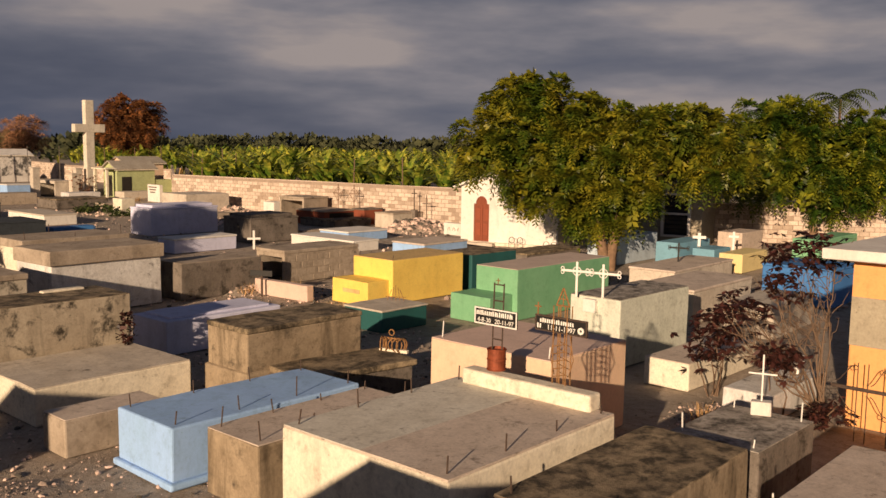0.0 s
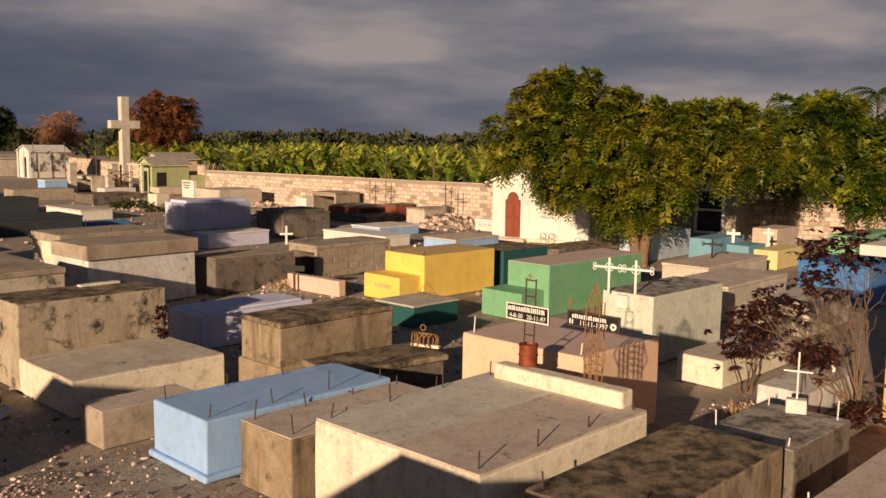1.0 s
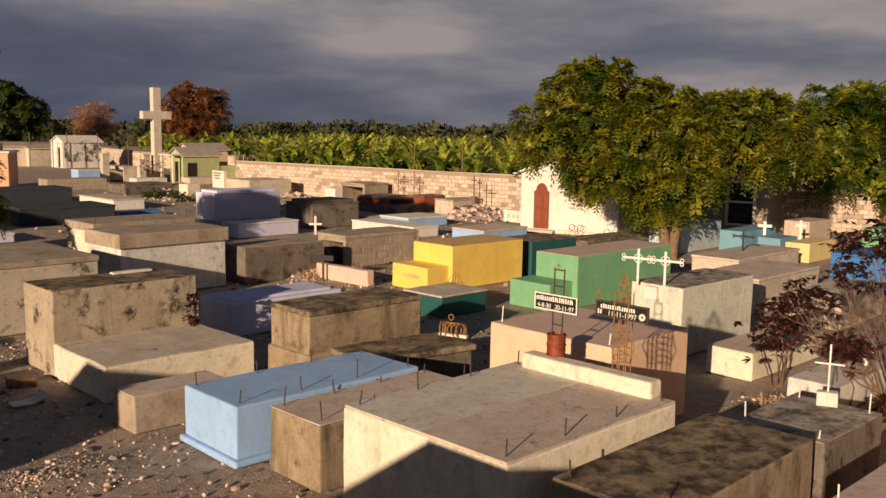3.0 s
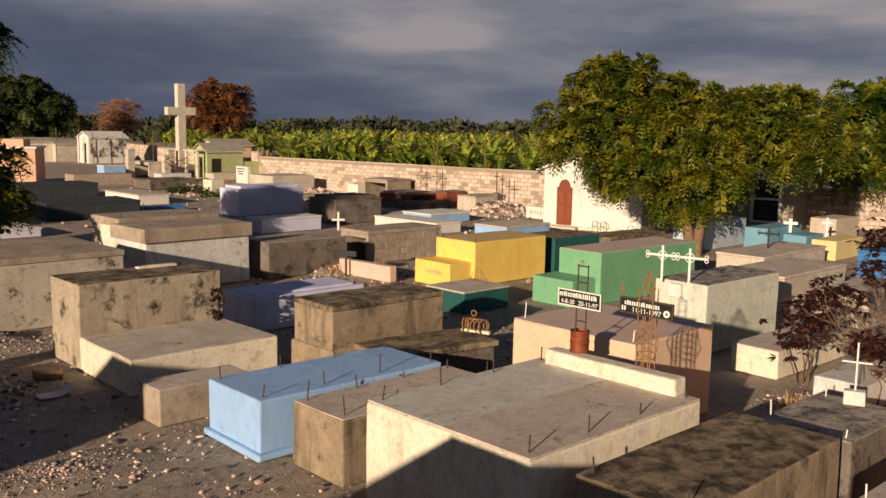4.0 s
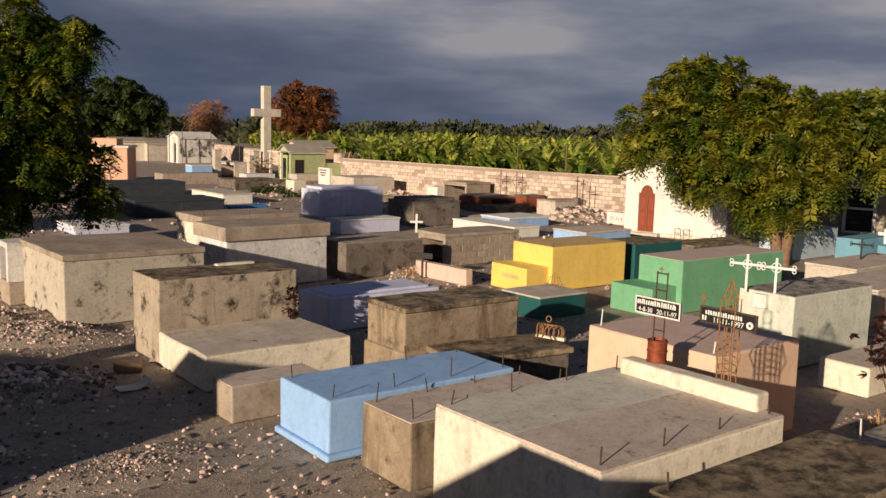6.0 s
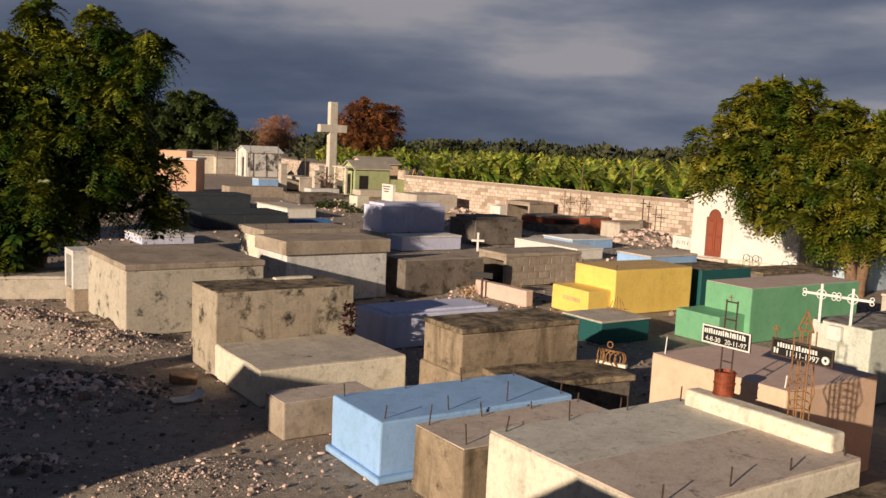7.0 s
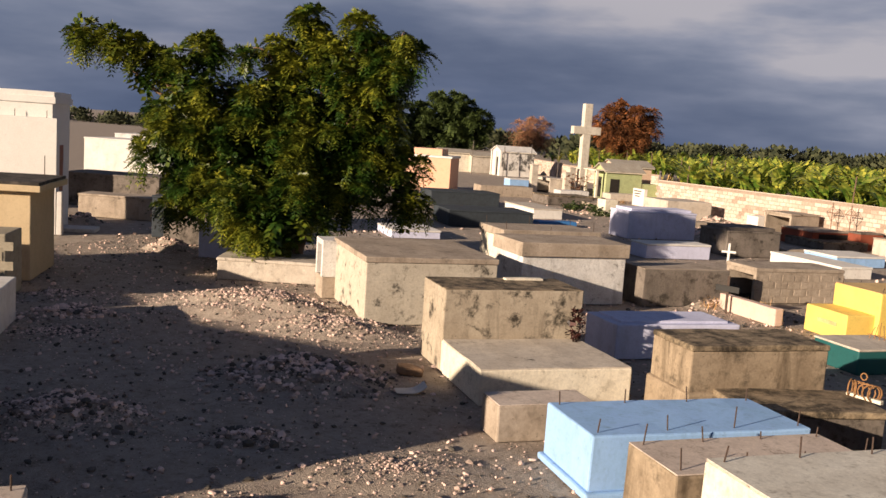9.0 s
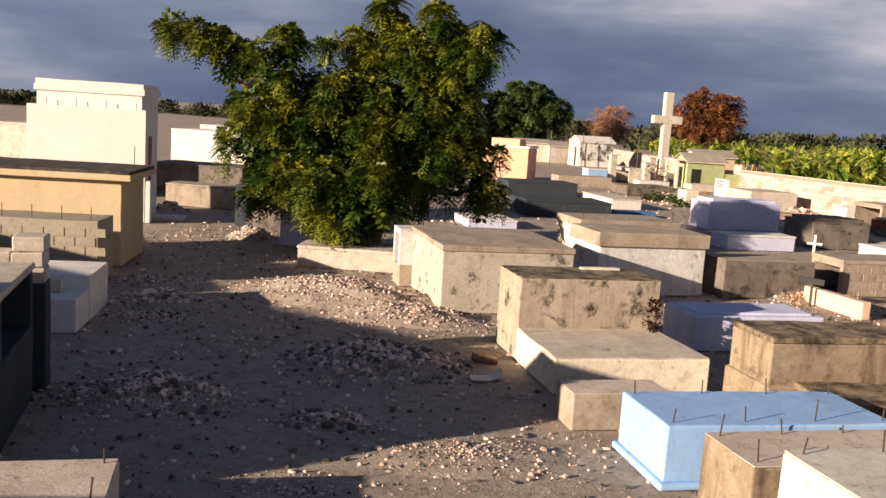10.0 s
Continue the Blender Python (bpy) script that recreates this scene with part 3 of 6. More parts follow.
# dark body colour stands in for the shade over this tomb
tomb("low grey tomb with a small white iron cross", 4.92, 9.93, 1.60, 1.10, 0.76, "concrete_dark", 40, cap=0.05, cap_mat="flaked_top", over=0.0, bars=4, bar_mat="white_iron")
tomb("dusty concrete tomb with a broken edge", 5.06, 7.45, 2.6, 1.3, 0.90, "concrete_light", 41, cap=0.05, cap_mat="dusty_top", over=0.0, bars=2, bar_mat="white_iron")
tomb("low whitewashed grave under the bare shrub", 7.10, 13.3, 2.1, 0.8, 0.42, "white_worn", 40)
tomb("dark green tomb standing beside the yellow one", 4.35, 25.9, 2.0, 1.3, 1.0, "teal", 40, cap=0.06, cap_mat="mossy_top", over=0.0)

# ---- the middle and far rows ----
FAR = [
    ("red-brown painted low tomb by the wall", -0.08, 46.3, 2.1, 2.2, 0.74, "red_brown", "concrete"),
    ("small white grave block among rubble", -2.94, 50.9, 0.8, 0.9, 0.79, "white", None),
    ("tan bare concrete low tomb", 3.50, 44.6, 2.05, 1.27, 0.75, "concrete_light", "concrete"),
    ("dark red painted low tomb", 2.02, 46.2, 1.3, 0.9, 0.80, "red_brown", "concrete_dark"),
    ("low dark mouldy concrete tomb", 0.40, 45.38, 2.4, 2.6, 0.38, "concrete_dark", "mossy_top"),
    ("low tan concrete tomb", -1.08, 39.88, 1.2, 1.59, 0.32, "concrete", None),
    ("white and light blue low tomb", 1.12, 38.90, 2.3, 1.79, 0.42, "blue", "white"),
    ("white limewashed low tomb with a broad top", 0.25, 35.7, 1.3, 3.7, 0.42, "white", "white"),
    ("light blue low tomb behind the yellow one", 3.88, 34.00, 2.5, 1.61, 0.46, "blue", "dusty_top"),
    # the next two are coloured near-black in place of the shade on them
    ("dark concrete tomb, its shade put into the colour", -19.01, 48.60, 4.02, 2.4, 0.78, "slate", "slate"),
    ("dark teal tomb, its shade put into the colour", -13.90, 38.87, 3.88, 2.6, 0.72, "slate", "slate"),
    ("white limewashed tomb with a broken panel", -13.9, 46.36, 1.6, 4.0, 0.52, "white", "concrete_light"),
    ("low bright blue painted tomb", -11.31, 41.71, 1.9, 0.8, 0.24, "blue_deep", None),
    ("plain grey bare concrete tomb", -20.05, 59.00, 3.73, 1.6, 0.70, "concrete", None),
    ("light blue and white tomb", -23.36, 72.36, 2.2, 1.3, 0.65, "blue", "white"),
    ("dark ruined half-broken concrete tomb", -15.27, 57.02, 3.23, 2.39, 0.58, "concrete_dark", "mossy_top"),
    ("tan upright block of a tomb", -10.98, 50.86, 0.8, 0.9, 0.93, "cream", None),
    ("cream tomb with a white headstone", -10.48, 63.61, 2.3, 1.5, 0.53, "pale_yellow", "pale_yellow"),
    ("grey concrete tomb with a flat top", -7.48, 52.86, 2.78, 2.6, 1.14, "concrete_light", None),
    ("lavender white tomb with a dark lid", -6.75, 41.35, 3.4, 1.61, 1.19, "lavender", "lavender"),
    ("low white limewashed tomb", -4.83, 34.62, 2.70, 1.1, 0.55, "lavender", "white"),
    ("dark grey concrete tomb with a lid", -2.76, 38.30, 2.4, 1.9, 1.02, "concrete_dark", "concrete_dark"),
    ("bluish white low slab tomb under the tree", -14.3, 32.0, 1.9, 2.2, 0.32, "lavender", "white"),
    ("whitewashed blue tomb in tree shade", 10.60, 31.43, 2.92, 1.23, 0.98, "pale_blue", None),
    ("blue painted tomb in tree shade", 12.5, 30.5, 2.4, 0.9, 0.84, "blue_shade", None),
    ("light blue low tomb beside a white cross", 13.3, 29.9, 1.35, 0.8, 0.64, "blue_shade", None),
    ("pale yellow painted low tomb", 14.0, 28.9, 2.2, 0.8, 0.63, "pale_yellow", None),
    ("tan block tomb beside the wall", 16.30, 34.03, 1.93, 1.0, 0.84, "block", None),
    ("green low tomb beside the orange house", 19.16, 32.71, 4.0, 1.0, 0.78, "green", None),
    ("bright blue tomb behind the bare shrub", 12.97, 22.78, 1.9, 1.85, 1.03, "blue_deep", "blue_deep"),
    ("broken earth-covered slab tomb", 10.71, 26.09, 4.0, 1.44, 0.62, "concrete_light", "dusty_top"),
    ("pale concrete tomb with a flat top", 9.1, 21.3, 3.3, 1.5, 0.82, "concrete_light", "dusty_top"),
    ("low pale concrete tomb among weeds", 10.0, 19.2, 2.6, 1.1, 0.72, "concrete_light", None),
    ("low dark mouldy slab tomb", 7.6, 31.6, 3.2, 1.2, 0.40, "concrete_dark", "mossy_top"),
    ("low dark concrete tomb", -9.0, 33.6, 2.4, 1.2, 0.7, "concrete_dark", "concrete"),
    ("low grey bare concrete tomb", -12.0, 54.0, 2.2, 1.1, 0.5, "concrete", None),
    ("low worn whitewashed tomb", -16.5, 63.5, 2.2, 1.2, 0.55, "white_worn", None),
    ("grey tomb by the cross", -13.5, 66.0, 2.3, 1.3, 0.5, "concrete_light", None),
    ("low bare concrete tomb", -6.0, 47.0, 2.3, 1.2, 0.45, "concrete", None),
    ("low concrete tomb among rubble", -3.5, 45.0, 2.2, 1.2, 0.40, "concrete", "mossy_top"),
]
for lab, x, y, L, W, h, mt, cm in FAR:
    tomb(lab, x, y, L, W, h, mt, random.uniform(39, 43), cap=0.07 if cm else 0, cap_mat=cm, over=0.02, bars=0, lid=0.12 if "lid" in lab else 0)

tomb("dark open concrete tomb by the wall", -1.26, 48.75, 1.7, 1.9, 1.25, "concrete", 43, cap=0.09, cap_mat="concrete", over=0.04, opened=True)

t_red = next(o for o in bpy.data.objects if o.get("label", "").startswith("red-brown painted low"))
# a near-black panel stands in for the shade inside the open side
part("opening", block(1.6, 0.02, 0.5, (0.1, -1.10, 0.1), bevel=0.003, rough=0.001), "dark", t_red, "near-black panel standing for the chamber's open side")

# ---- the left row along the path ----
t_big = root("mausoleum", -21.5, 21.69, 0, 34, "tall white mausoleum with a stepped cornice", "mausoleum")
part("front_wall", block(3.62, 0.40, 3.58, (-1.81, 0.20, 0), bevel=0.012, rough=0.003), "white_clean", t_big, "tall plain white front slab")
part("wall", block(3.24, 2.4, 4.02, (-1.83, 1.604, 0), bevel=0.015), "white_clean", t_big)
part("cornice", block(3.40, 2.5, 0.20, (-1.83, 1.604, 4.017), bevel=0.015), "white_clean", t_big)
part("parapet", block(3.32, 2.4, 0.17, (-1.83, 1.604, 4.214), bevel=0.015), "white_clean", t_big)
part("buttress", block(0.16, 0.30, 1.35, (0.09, 0.16, 0), bevel=0.02), "white", t_big)
part("door_step", block(1.2, 0.9, 0.12, (0.40, 1.3, 0)), "white", t_big)
part("door", block(0.05, 0.9, 2.6, (-0.20, 1.3, 0.12), bevel=0.005), "door", t_big, "dark red-brown door")
for i in range(4):
    part("starter_bar", rod((-0.35 - i * 0.92, 0.24, 3.56), (-0.35 - i * 0.92, 0.25, 3.80), 0.011, 5), "iron", t_big)
t_ct = root("tomb", -15.86, 15.84, 0, 34, "tall tan plastered tomb under a dark overhanging slab", "tomb", "above-ground tombs")
part("body", block(3.6, 2.3, 2.03, (-2.0, 1.15, 0)), "tan", t_ct)
part("cap", block(4.0, 2.75, 0.15, (-1.95, 1.175, 2.027)), "tan", t_ct)
part("cap_top", block(3.94, 2.70, 0.08, (-1.95, 1.175, 2.17), bevel=0.02), "mossy_dark", t_ct, "blackened mouldy slab top")
part("starter_bar", rod((-0.35, 1.9, 2.2), (-0.35, 1.9, 2.75), 0.012, 5), "iron", t_ct)
t_bl = root("tomb", -14.72, 13.92, 0, 34, "unfinished concrete-block tomb with starter bars", "tomb", "above-ground tombs")
part("body", block(3.2, 1.25, 1.34, (-1.6, 0.63, 0)), "plaster", t_bl)
for i in range(5):
    part("starter_bar", rod((-0.2 - i * 0.6, 0.2, 1.3), (-0.2 - i * 0.6, 0.2, 1.62), 0.009, 5), "iron", t_bl)
t_ws = root("tomb", -11.74, 10.9, 0, 37, "white limewashed stepped grave beside the path", "tomb", "above-ground tombs")
part("body", block(1.25, 1.45, 0.80, (-0.63, 1.72, 0)), "white", t_ws)
part("step", block(1.15, 0.98, 0.58, (-0.60, 0.49, 0)), "white", t_ws)
t_hol = root("tomb", -7.78, 6.46, 0, 43, "tall grey concrete tomb with a dark open niche", "tomb", "above-ground tombs")
# near-black walls carry the tomb's shade in colour; the cap stays pale
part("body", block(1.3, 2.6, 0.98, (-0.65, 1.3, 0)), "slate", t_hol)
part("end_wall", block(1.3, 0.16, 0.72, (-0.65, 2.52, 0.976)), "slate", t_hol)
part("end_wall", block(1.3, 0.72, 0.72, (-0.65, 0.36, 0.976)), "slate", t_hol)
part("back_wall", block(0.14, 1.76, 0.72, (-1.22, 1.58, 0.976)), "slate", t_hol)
part("cap", block(1.34, 2.64, 0.09, (-0.65, 1.3, 1.692)), "concrete_light", t_hol)
t_pil = root("pillar", -9.62, 8.62, 0, 43, "stub of pale concrete blocks on a near-black shaft", "pillar")
part("shaft", block(0.84, 0.42, 1.46, (-0.43, 0.22, 0)), "slate", t_pil, "near-black concrete shaft")
for k in range(3):
    for xx in (-0.22, -0.64) if k < 2 else (-0.22,):
        part("block", block(0.40, 0.42, 0.2, (xx + random.uniform(-0.015, 0.015), 0.22, 1.455 + k * 0.208)), "concrete_light", t_pil)
tomb("dusty concrete tomb beside the path with a rusty bar", -6.38, 5.34, 2.2, 1.15, 0.6, "concrete_light", 41, cap=0.05, cap_mat="dusty_top", over=0.0, bars=4)

# ---- boundary wall of concrete blocks ----
def block_wall(name, a, b, h, label):
    a, b = Vector((*a, 0)), Vector((*b, 0))
    L, yaw = (b - a).length, math.degrees(math.atan2(b.y - a.y, b.x - a.x))
    w = root(name, a.x, a.y, 0, yaw, label, "wall", kind="structure")
    part("core", block(L, 0.14, h, (L / 2, 0, 0), bevel=0, rough=0.004, cuts=3), "mortar", w)
    part("coping", block(L, 0.17, 0.045, (L / 2, 0, h), bevel=0.01, rough=0.012, cuts=3), "block", w)
    return w, L


WALLS = []
for nm, a, b, h in (("boundary_wall_north", (7.0, 42.9), (-9.5, 58.2), 1.95), ("boundary_wall_west", (-9.5, 58.2), (-13.9, 84.0), 1.85), ("boundary_wall_far", (-13.9, 84.0), (-25.8, 94.1), 1.5), ("boundary_wall_end", (-25.8, 94.1), (-33.0, 105.3), 1.62), ("boundary_wall_east", (8.0, 40.5), (34.0, 33.0), 1.66)):
    WALLS.append((*block_wall(nm, a, b, h, "pinkish concrete-block boundary wall"), h))

# ---- chapel ----
ch = root("chapel", 5.50, 37.07, 0, -36.0, "small white chapel with an arched red-brown door", "chapel")
CW, CD, CH = 4.25, 5.0, 2.37


def gable(w, dp, h, rise, y0=0.0):
    bm = bmesh.new()
    pts = [(0, h - 0.0), (w, h), (w / 2, h + rise)]
    f0 = [bm.verts.new((x, y0, z)) for x, z in pts]
    f1 = [bm.verts.new((x, y0 + dp, z)) for x, z in pts]
    bm.faces.new(f0)
    bm.faces.new(f1[::-1])
    for i in range(3):
        bm.faces.new((f0[i], f1[i], f1[(i + 1) % 3], f0[(i + 1) % 3]))
    bmesh.ops.recalc_face_normals(bm, faces=bm.faces)
    return bm


DX, DW, DH, DZ = 0.94, 0.70, 1.68, 0.14
for nm, x0, x1, z0, z1 in (("wall_side", 0, DX - DW / 2, 0, CH), ("wall_side", DX + DW / 2, CW, 0, CH), ("wall_under_door", DX - DW / 2, DX + DW / 2, 0, DZ)):
    part(nm, block(x1 - x0, 0.18, z1 - z0, ((x0 + x1) / 2, 0.09, z0), bevel=0.0, rough=0.002), "white", ch)
part("wall_back", block(CW, 0.18, CH, (CW / 2, CD - 0.09, 0), bevel=0), "white", ch)
part("wall_flank", block(0.18, CD - 0.36, CH, (0.09, CD / 2, 0), bevel=0), "white", ch)
# this flank's shade is put into its colour: darker plaster, not white
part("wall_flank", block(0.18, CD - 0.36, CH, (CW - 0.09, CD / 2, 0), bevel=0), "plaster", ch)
part("gable_front", gable(CW, 0.18, CH, 0.75), "white", ch)
part("gable_back", gable(CW, 0.18, CH, 0.75, CD - 0.18), "white", ch)
sl = math.degrees(math.atan2(0.75, CW / 2))
for sgn in (-1, 1):
    part("roof_slope", block(2.55, CD + 0.5, 0.07, bevel=0.01), "white", ch, m=pose(CW / 2 + sgn * 1.19, CD / 2, CH + 0.36, 0, sgn * sl, 0))


def arched(w, h, th):
    bm = bmesh.new()
    out = [(-w / 2, 0), (w / 2, 0), (w / 2, h - w * 0.42)]
    out += [(math.cos(a) * w * 0.38, h - w * 0.42 + math.sin(a) * w * 0.42) for a in np.linspace(0, math.pi, 11)]
    out += [(-w / 2, h - w * 0.42)]
    v0 = [bm.verts.new((x, -th / 2, z)) for x, z in out]
    v1 = [bm.verts.new((x, th / 2, z)) for x, z in out]
    bm.faces.new(v0)
    bm.faces.new(v1[::-1])
    for i in range(len(out)):
        j = (i + 1) % len(out)
        bm.faces.new((v0[i], v1[i], v1[j], v0[j]))
    bmesh.ops.recalc_face_normals(bm, faces=bm.faces)
    return bm


def over_arch(w, z0, rise, top, th):
    """The wall over an arched opening, from its shoulders and arch up to a level top."""
    line = [(-w / 2, z0)] + [(-math.cos(a) * w * 0.38, z0 + math.sin(a) * rise) for a in np.linspace(0, math.pi, 11)] + [(w / 2, z0)]
    bm = bmesh.new()
    cols = [[bm.verts.new((x, y, z)) for y in (0, th) for z in (lo, top)] for x, lo in line]
    for (a0, a1, a2, a3), (b0, b1, b2, b3) in zip(cols, cols[1:]):
        for f in ((a0, b0, b1, a1), (a2, a3, b3, b2), (a0, a2, b2, b0), (a1, b1, b3, a3)):
            bm.faces.new(f)
    bmesh.ops.recalc_face_normals(bm, faces=bm.faces)
    return bm


part("wall_over_door", over_arch(DW, DH, 0.32, CH, 0.18), "white", ch, m=pose(DX, 0, 0))
dr = part("door", arched(DW, DH + 0.32 - DZ, 0.06), "door", ch, "arched red-brown wooden door", m=pose(DX, 0.10, DZ))
part("door_rail", block(0.05, 0.03, 1.45, bevel=0.004), "red_brown", dr, m=pose(0.0, -0.045, 0.02))
for zz in (0.25, 0.85):
    for sx in (-0.17, 0.17):
        part("door_panel", block(0.22, 0.02, 0.5, bevel=0.006), "red_brown", dr, m=pose(sx, -0.04, zz))
part("threshold", block(1.5, 0.5, 0.12, (DX, -0.25, 0)), "concrete_light", ch)
part("foundation", block(CW + 0.1, 0.2, 0.14, (CW / 2, -0.1, 0)), "cream", ch)

# the grey house behind the tree
hs = root("caretaker_house", 13.2, 37.4, 0, -36, "grey plastered house with a louvred window, shaded by a tree", "house")
part("wall", block(2.75, 4.0, 2.5, (1.37, 2.0, 0)), "plaster", hs)
part("roof", block(3.1, 4.4, 0.12, (1.37, 2.0, 2.497)), "roof", hs)
wn = part("window", block(0.95, 0.06, 1.75, (1.68, -0.03, 0.40), bevel=0.0), "glass", hs, "dark tall louvred window")
for zz in (0.34, 1.28, 2.10):
    part("window_bar", block(1.16, 0.07, 0.09, (1.68, -0.09, zz), bevel=0.008), "white", wn)
for xx in (1.12, 2.24):
    part("window_jamb", block(0.12, 0.07, 1.86, (xx, -0.09, 0.34), bevel=0.008), "white", wn)
for i in range(9):
    part("louvre", block(0.94, 0.05, 0.012, bevel=0.002, rough=0), "glass", wn, m=pose(1.68, -0.075, 0.50 + i * 0.18, 35))

# the orange house at the edge
oh = root("orange_house", 7.62, 12.2, 0, 40, "orange painted house with bare plaster patch and white fascia", "house")
part("wall", block(4.0, 4.5, 1.22, (2.0, -2.25, 0), rough=0.003), "orange", oh)
part("plaster_band", block(4.004, 4.504, 0.72, (2.0, -2.25, 1.22), bevel=0.0, rough=0.003), "plaster", oh, "bare grey plaster band")
part("upper_wall", block(4.0, 4.5, 0.55, (2.0, -2.25, 1.94), bevel=0.0, rough=0.003), "orange", oh)
part("fascia", block(4.7, 5.2, 0.16, (2.0, -2.25, 2.49)), "white", oh)

# ---- the great cross ----
cr = root("calvary_cross", -17.5, 70.0, 0, 41, "tall pale concrete cross on a stepped base", "cross")
part("base", block(2.2, 2.2, 0.45), "concrete_light", cr)
part("shaft", block(0.66, 0.50, 6.95, bevel=0.03), "cross_stone", cr)
part("arm", block(2.34, 0.54, 0.60, (0, 0, 4.6), bevel=0.03), "cross_stone", cr)


# ---- far mausoleums ----
def small_house(x, y, yaw, w, dp, h, wall, roof, label, rise=0.45, porch=False, side=""):
    r = root("mausoleum", x, y, 0, yaw, label, "mausoleum", "small grave houses")
    part("wall", block(w, dp, h, (0, dp / 2, 0)), wall, r)
    g = gable(w, dp, h, rise)
    g.transform(Matrix.Translation((-w / 2, 0, 0)))
    part("gable", g, wall, r)
    s2 = math.degrees(math.atan2(rise, w / 2))
    ln = math.hypot(rise, w / 2) + 0.2
    for sg in (-1, 1):
        part("roof_slope", block(ln, dp + 0.4, 0.07, bevel=0.01), roof, r, m=pose(sg * (w / 4 + 0.05), dp / 2, h + rise / 2, 0, sg * s2, 0))
    # near-black panels on closed walls stand in for shaded openings
    part("door", block(w * 0.3, 0.06, h * 0.75, (0, -0.01, 0.05), bevel=0.005), "dark", r, "near-black panel standing for a shaded doorway")
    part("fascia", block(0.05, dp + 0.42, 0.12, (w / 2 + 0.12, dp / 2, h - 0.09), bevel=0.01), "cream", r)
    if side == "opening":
        part("side_opening", block(0.03, 0.75, h * 0.55, (w / 2 + 0.005, 0.75, 0.35), bevel=0.004), "dark", r, "near-black panel standing for a shaded side opening")
        part("annex", block(w * 0.9, 1.5, h * 0.6, (0.05, dp + 0.746, 0)), wall, r)
    elif side == "stains":
        part("side_panel", block(0.03, dp - 0.02, h - 0.7, (w / 2 + 0.006, dp / 2, 0.6), bevel=0.004, rough=0.002), "white_stained", r, "wall panel blotched with black mould")
        for sg in (-1, 0, 1):
            part("pilaster", block(0.2, 0.16, h, (sg * (w / 2 - 0.12), -0.08, 0), bevel=0.01), "white", r)
    if porch:
        for sg in (-1, 1):
            part("porch_post", block(0.18, 0.18, h, (sg * (w / 2 - 0.1), -0.7, 0)), "cream", r)
        part("porch_roof", block(w + 0.2, 0.9, 0.08, (0, -0.45, h)), "cream", r)
    return r


small_house(-15.5, 67.6, -49, 1.9, 3.0, 2.0, "pale_green", "roof", "pale green grave house with a gabled porch", 0.5, True, side="opening")
small_house(-15.8, 71.5, -49, 2.2, 3.2, 2.35, "peach", "roof", "tan grave house with a low gabled roof", 0.4)
small_house(-31.6, 89.3, -49, 2.8, 3.6, 2.5, "white", "white", "white grave house with dark stains and a gabled roof", 0.5, side="stains")
small_house(-38.5, 90.0, -49, 2.4, 3.4, 2.0, "cream", "roof", "cream grave house with a low roof", 0.3)
small_house(-35.6, 91.5, -49, 2.0, 3.0, 1.8, "concrete_light", "roof", "pale concrete grave house", 0.3)
ph = root("mausoleum", -26.9, 57.2, 0, 12, "peach painted flat-roofed mausoleum", "mausoleum", "small grave houses")
part("wall", block(3.4, 3.2, 2.25, (1.7, 1.6, 0)), "salmon", ph)
part("cornice", block(3.6, 3.4, 0.14, (1.7, 1.6, 2.247)), "white", ph)
part("attic", block(2.0, 2.2, 0.45, (1.6, 1.9, 2.385)), "salmon", ph)
fr = tomb("concrete-block tomb with a framed opening beside the cross", -19.4, 68.0, 1.5, 3.1, 1.16, "concrete_light", 41, cap=0.1, over=0.05, opened=True)
for px, py, hh in ((-20.2, 66.1, 2.0), (-17.8, 66.8, 1.6), (-18.2, 69.4, 1.9)):
    pp = root("pillar", px, py, 0, 41, "bare upright concrete pillar stub", "pillar")
    part("shaft", block(0.5, 0.5, hh), "concrete_light", pp)
    part("head", block(0.56, 0.56, 0.1, (0, 0, hh)), "concrete_light", pp)

# far left: tombs at the end of the path
for lab, x, y, L, W, h, mt, yw in (
    ("high white vault with an open top", -33.5, 38.5, 4.2, 3.0, 2.5, "white", 20),
    # the double tomb's dark colour stands in for the shade on it
    ("grey bare concrete double tomb", -27.0, 30.5, 4.0, 2.2, 1.35, "concrete_dark", 20),
    ("tan concrete tomb at the end of the path", -23.9, 27.2, 2.9, 1.2, 0.85, "concrete", 20),
    ("dark concrete tomb under the tree", -17.9, 23.7, 1.4, 1.2, 1.25, "concrete_dark", 20),
    ("lavender tomb post beside the tree", -15.6, 22.0, 0.9, 0.8, 0.95, "lavender", 20),
    ("low whitewashed kerb tomb under the tree", -12.3, 20.2, 2.9, 1.4, 0.55, "concrete_light", 24),
    ("grey plastered wall tomb", -31.0, 26.0, 4.0, 2.5, 2.7, "concrete_light", 20),
    ("pale flat-roofed worn vault", -38.0, 46.0, 5.0, 3.0, 2.6, "white_worn", 20),
    ("peach painted low vault", -31.5, 43.0, 2.4, 2.4, 1.7, "peach", 20),
    # a near-black block takes the place of a shaded doorway gap
    ("near-black block standing for a tomb's shaded doorway", -19.4, 24.4, 0.7, 1.2, 1.35, "slate", 20),
):
    tomb(lab, x, y, L, W, h, mt, yw, cap=0.08, over=0.02)
# behind the viewpoint, unseen: the vault underfoot and more, added to cast shadows
tomb("unseen flat-topped concrete vault under the viewpoint, added to cast shadow", -2.52, -1.11, 5.0, 6.0, 2.54, "concrete_light", 41, cap=0.12, over=0.0, name="vault")
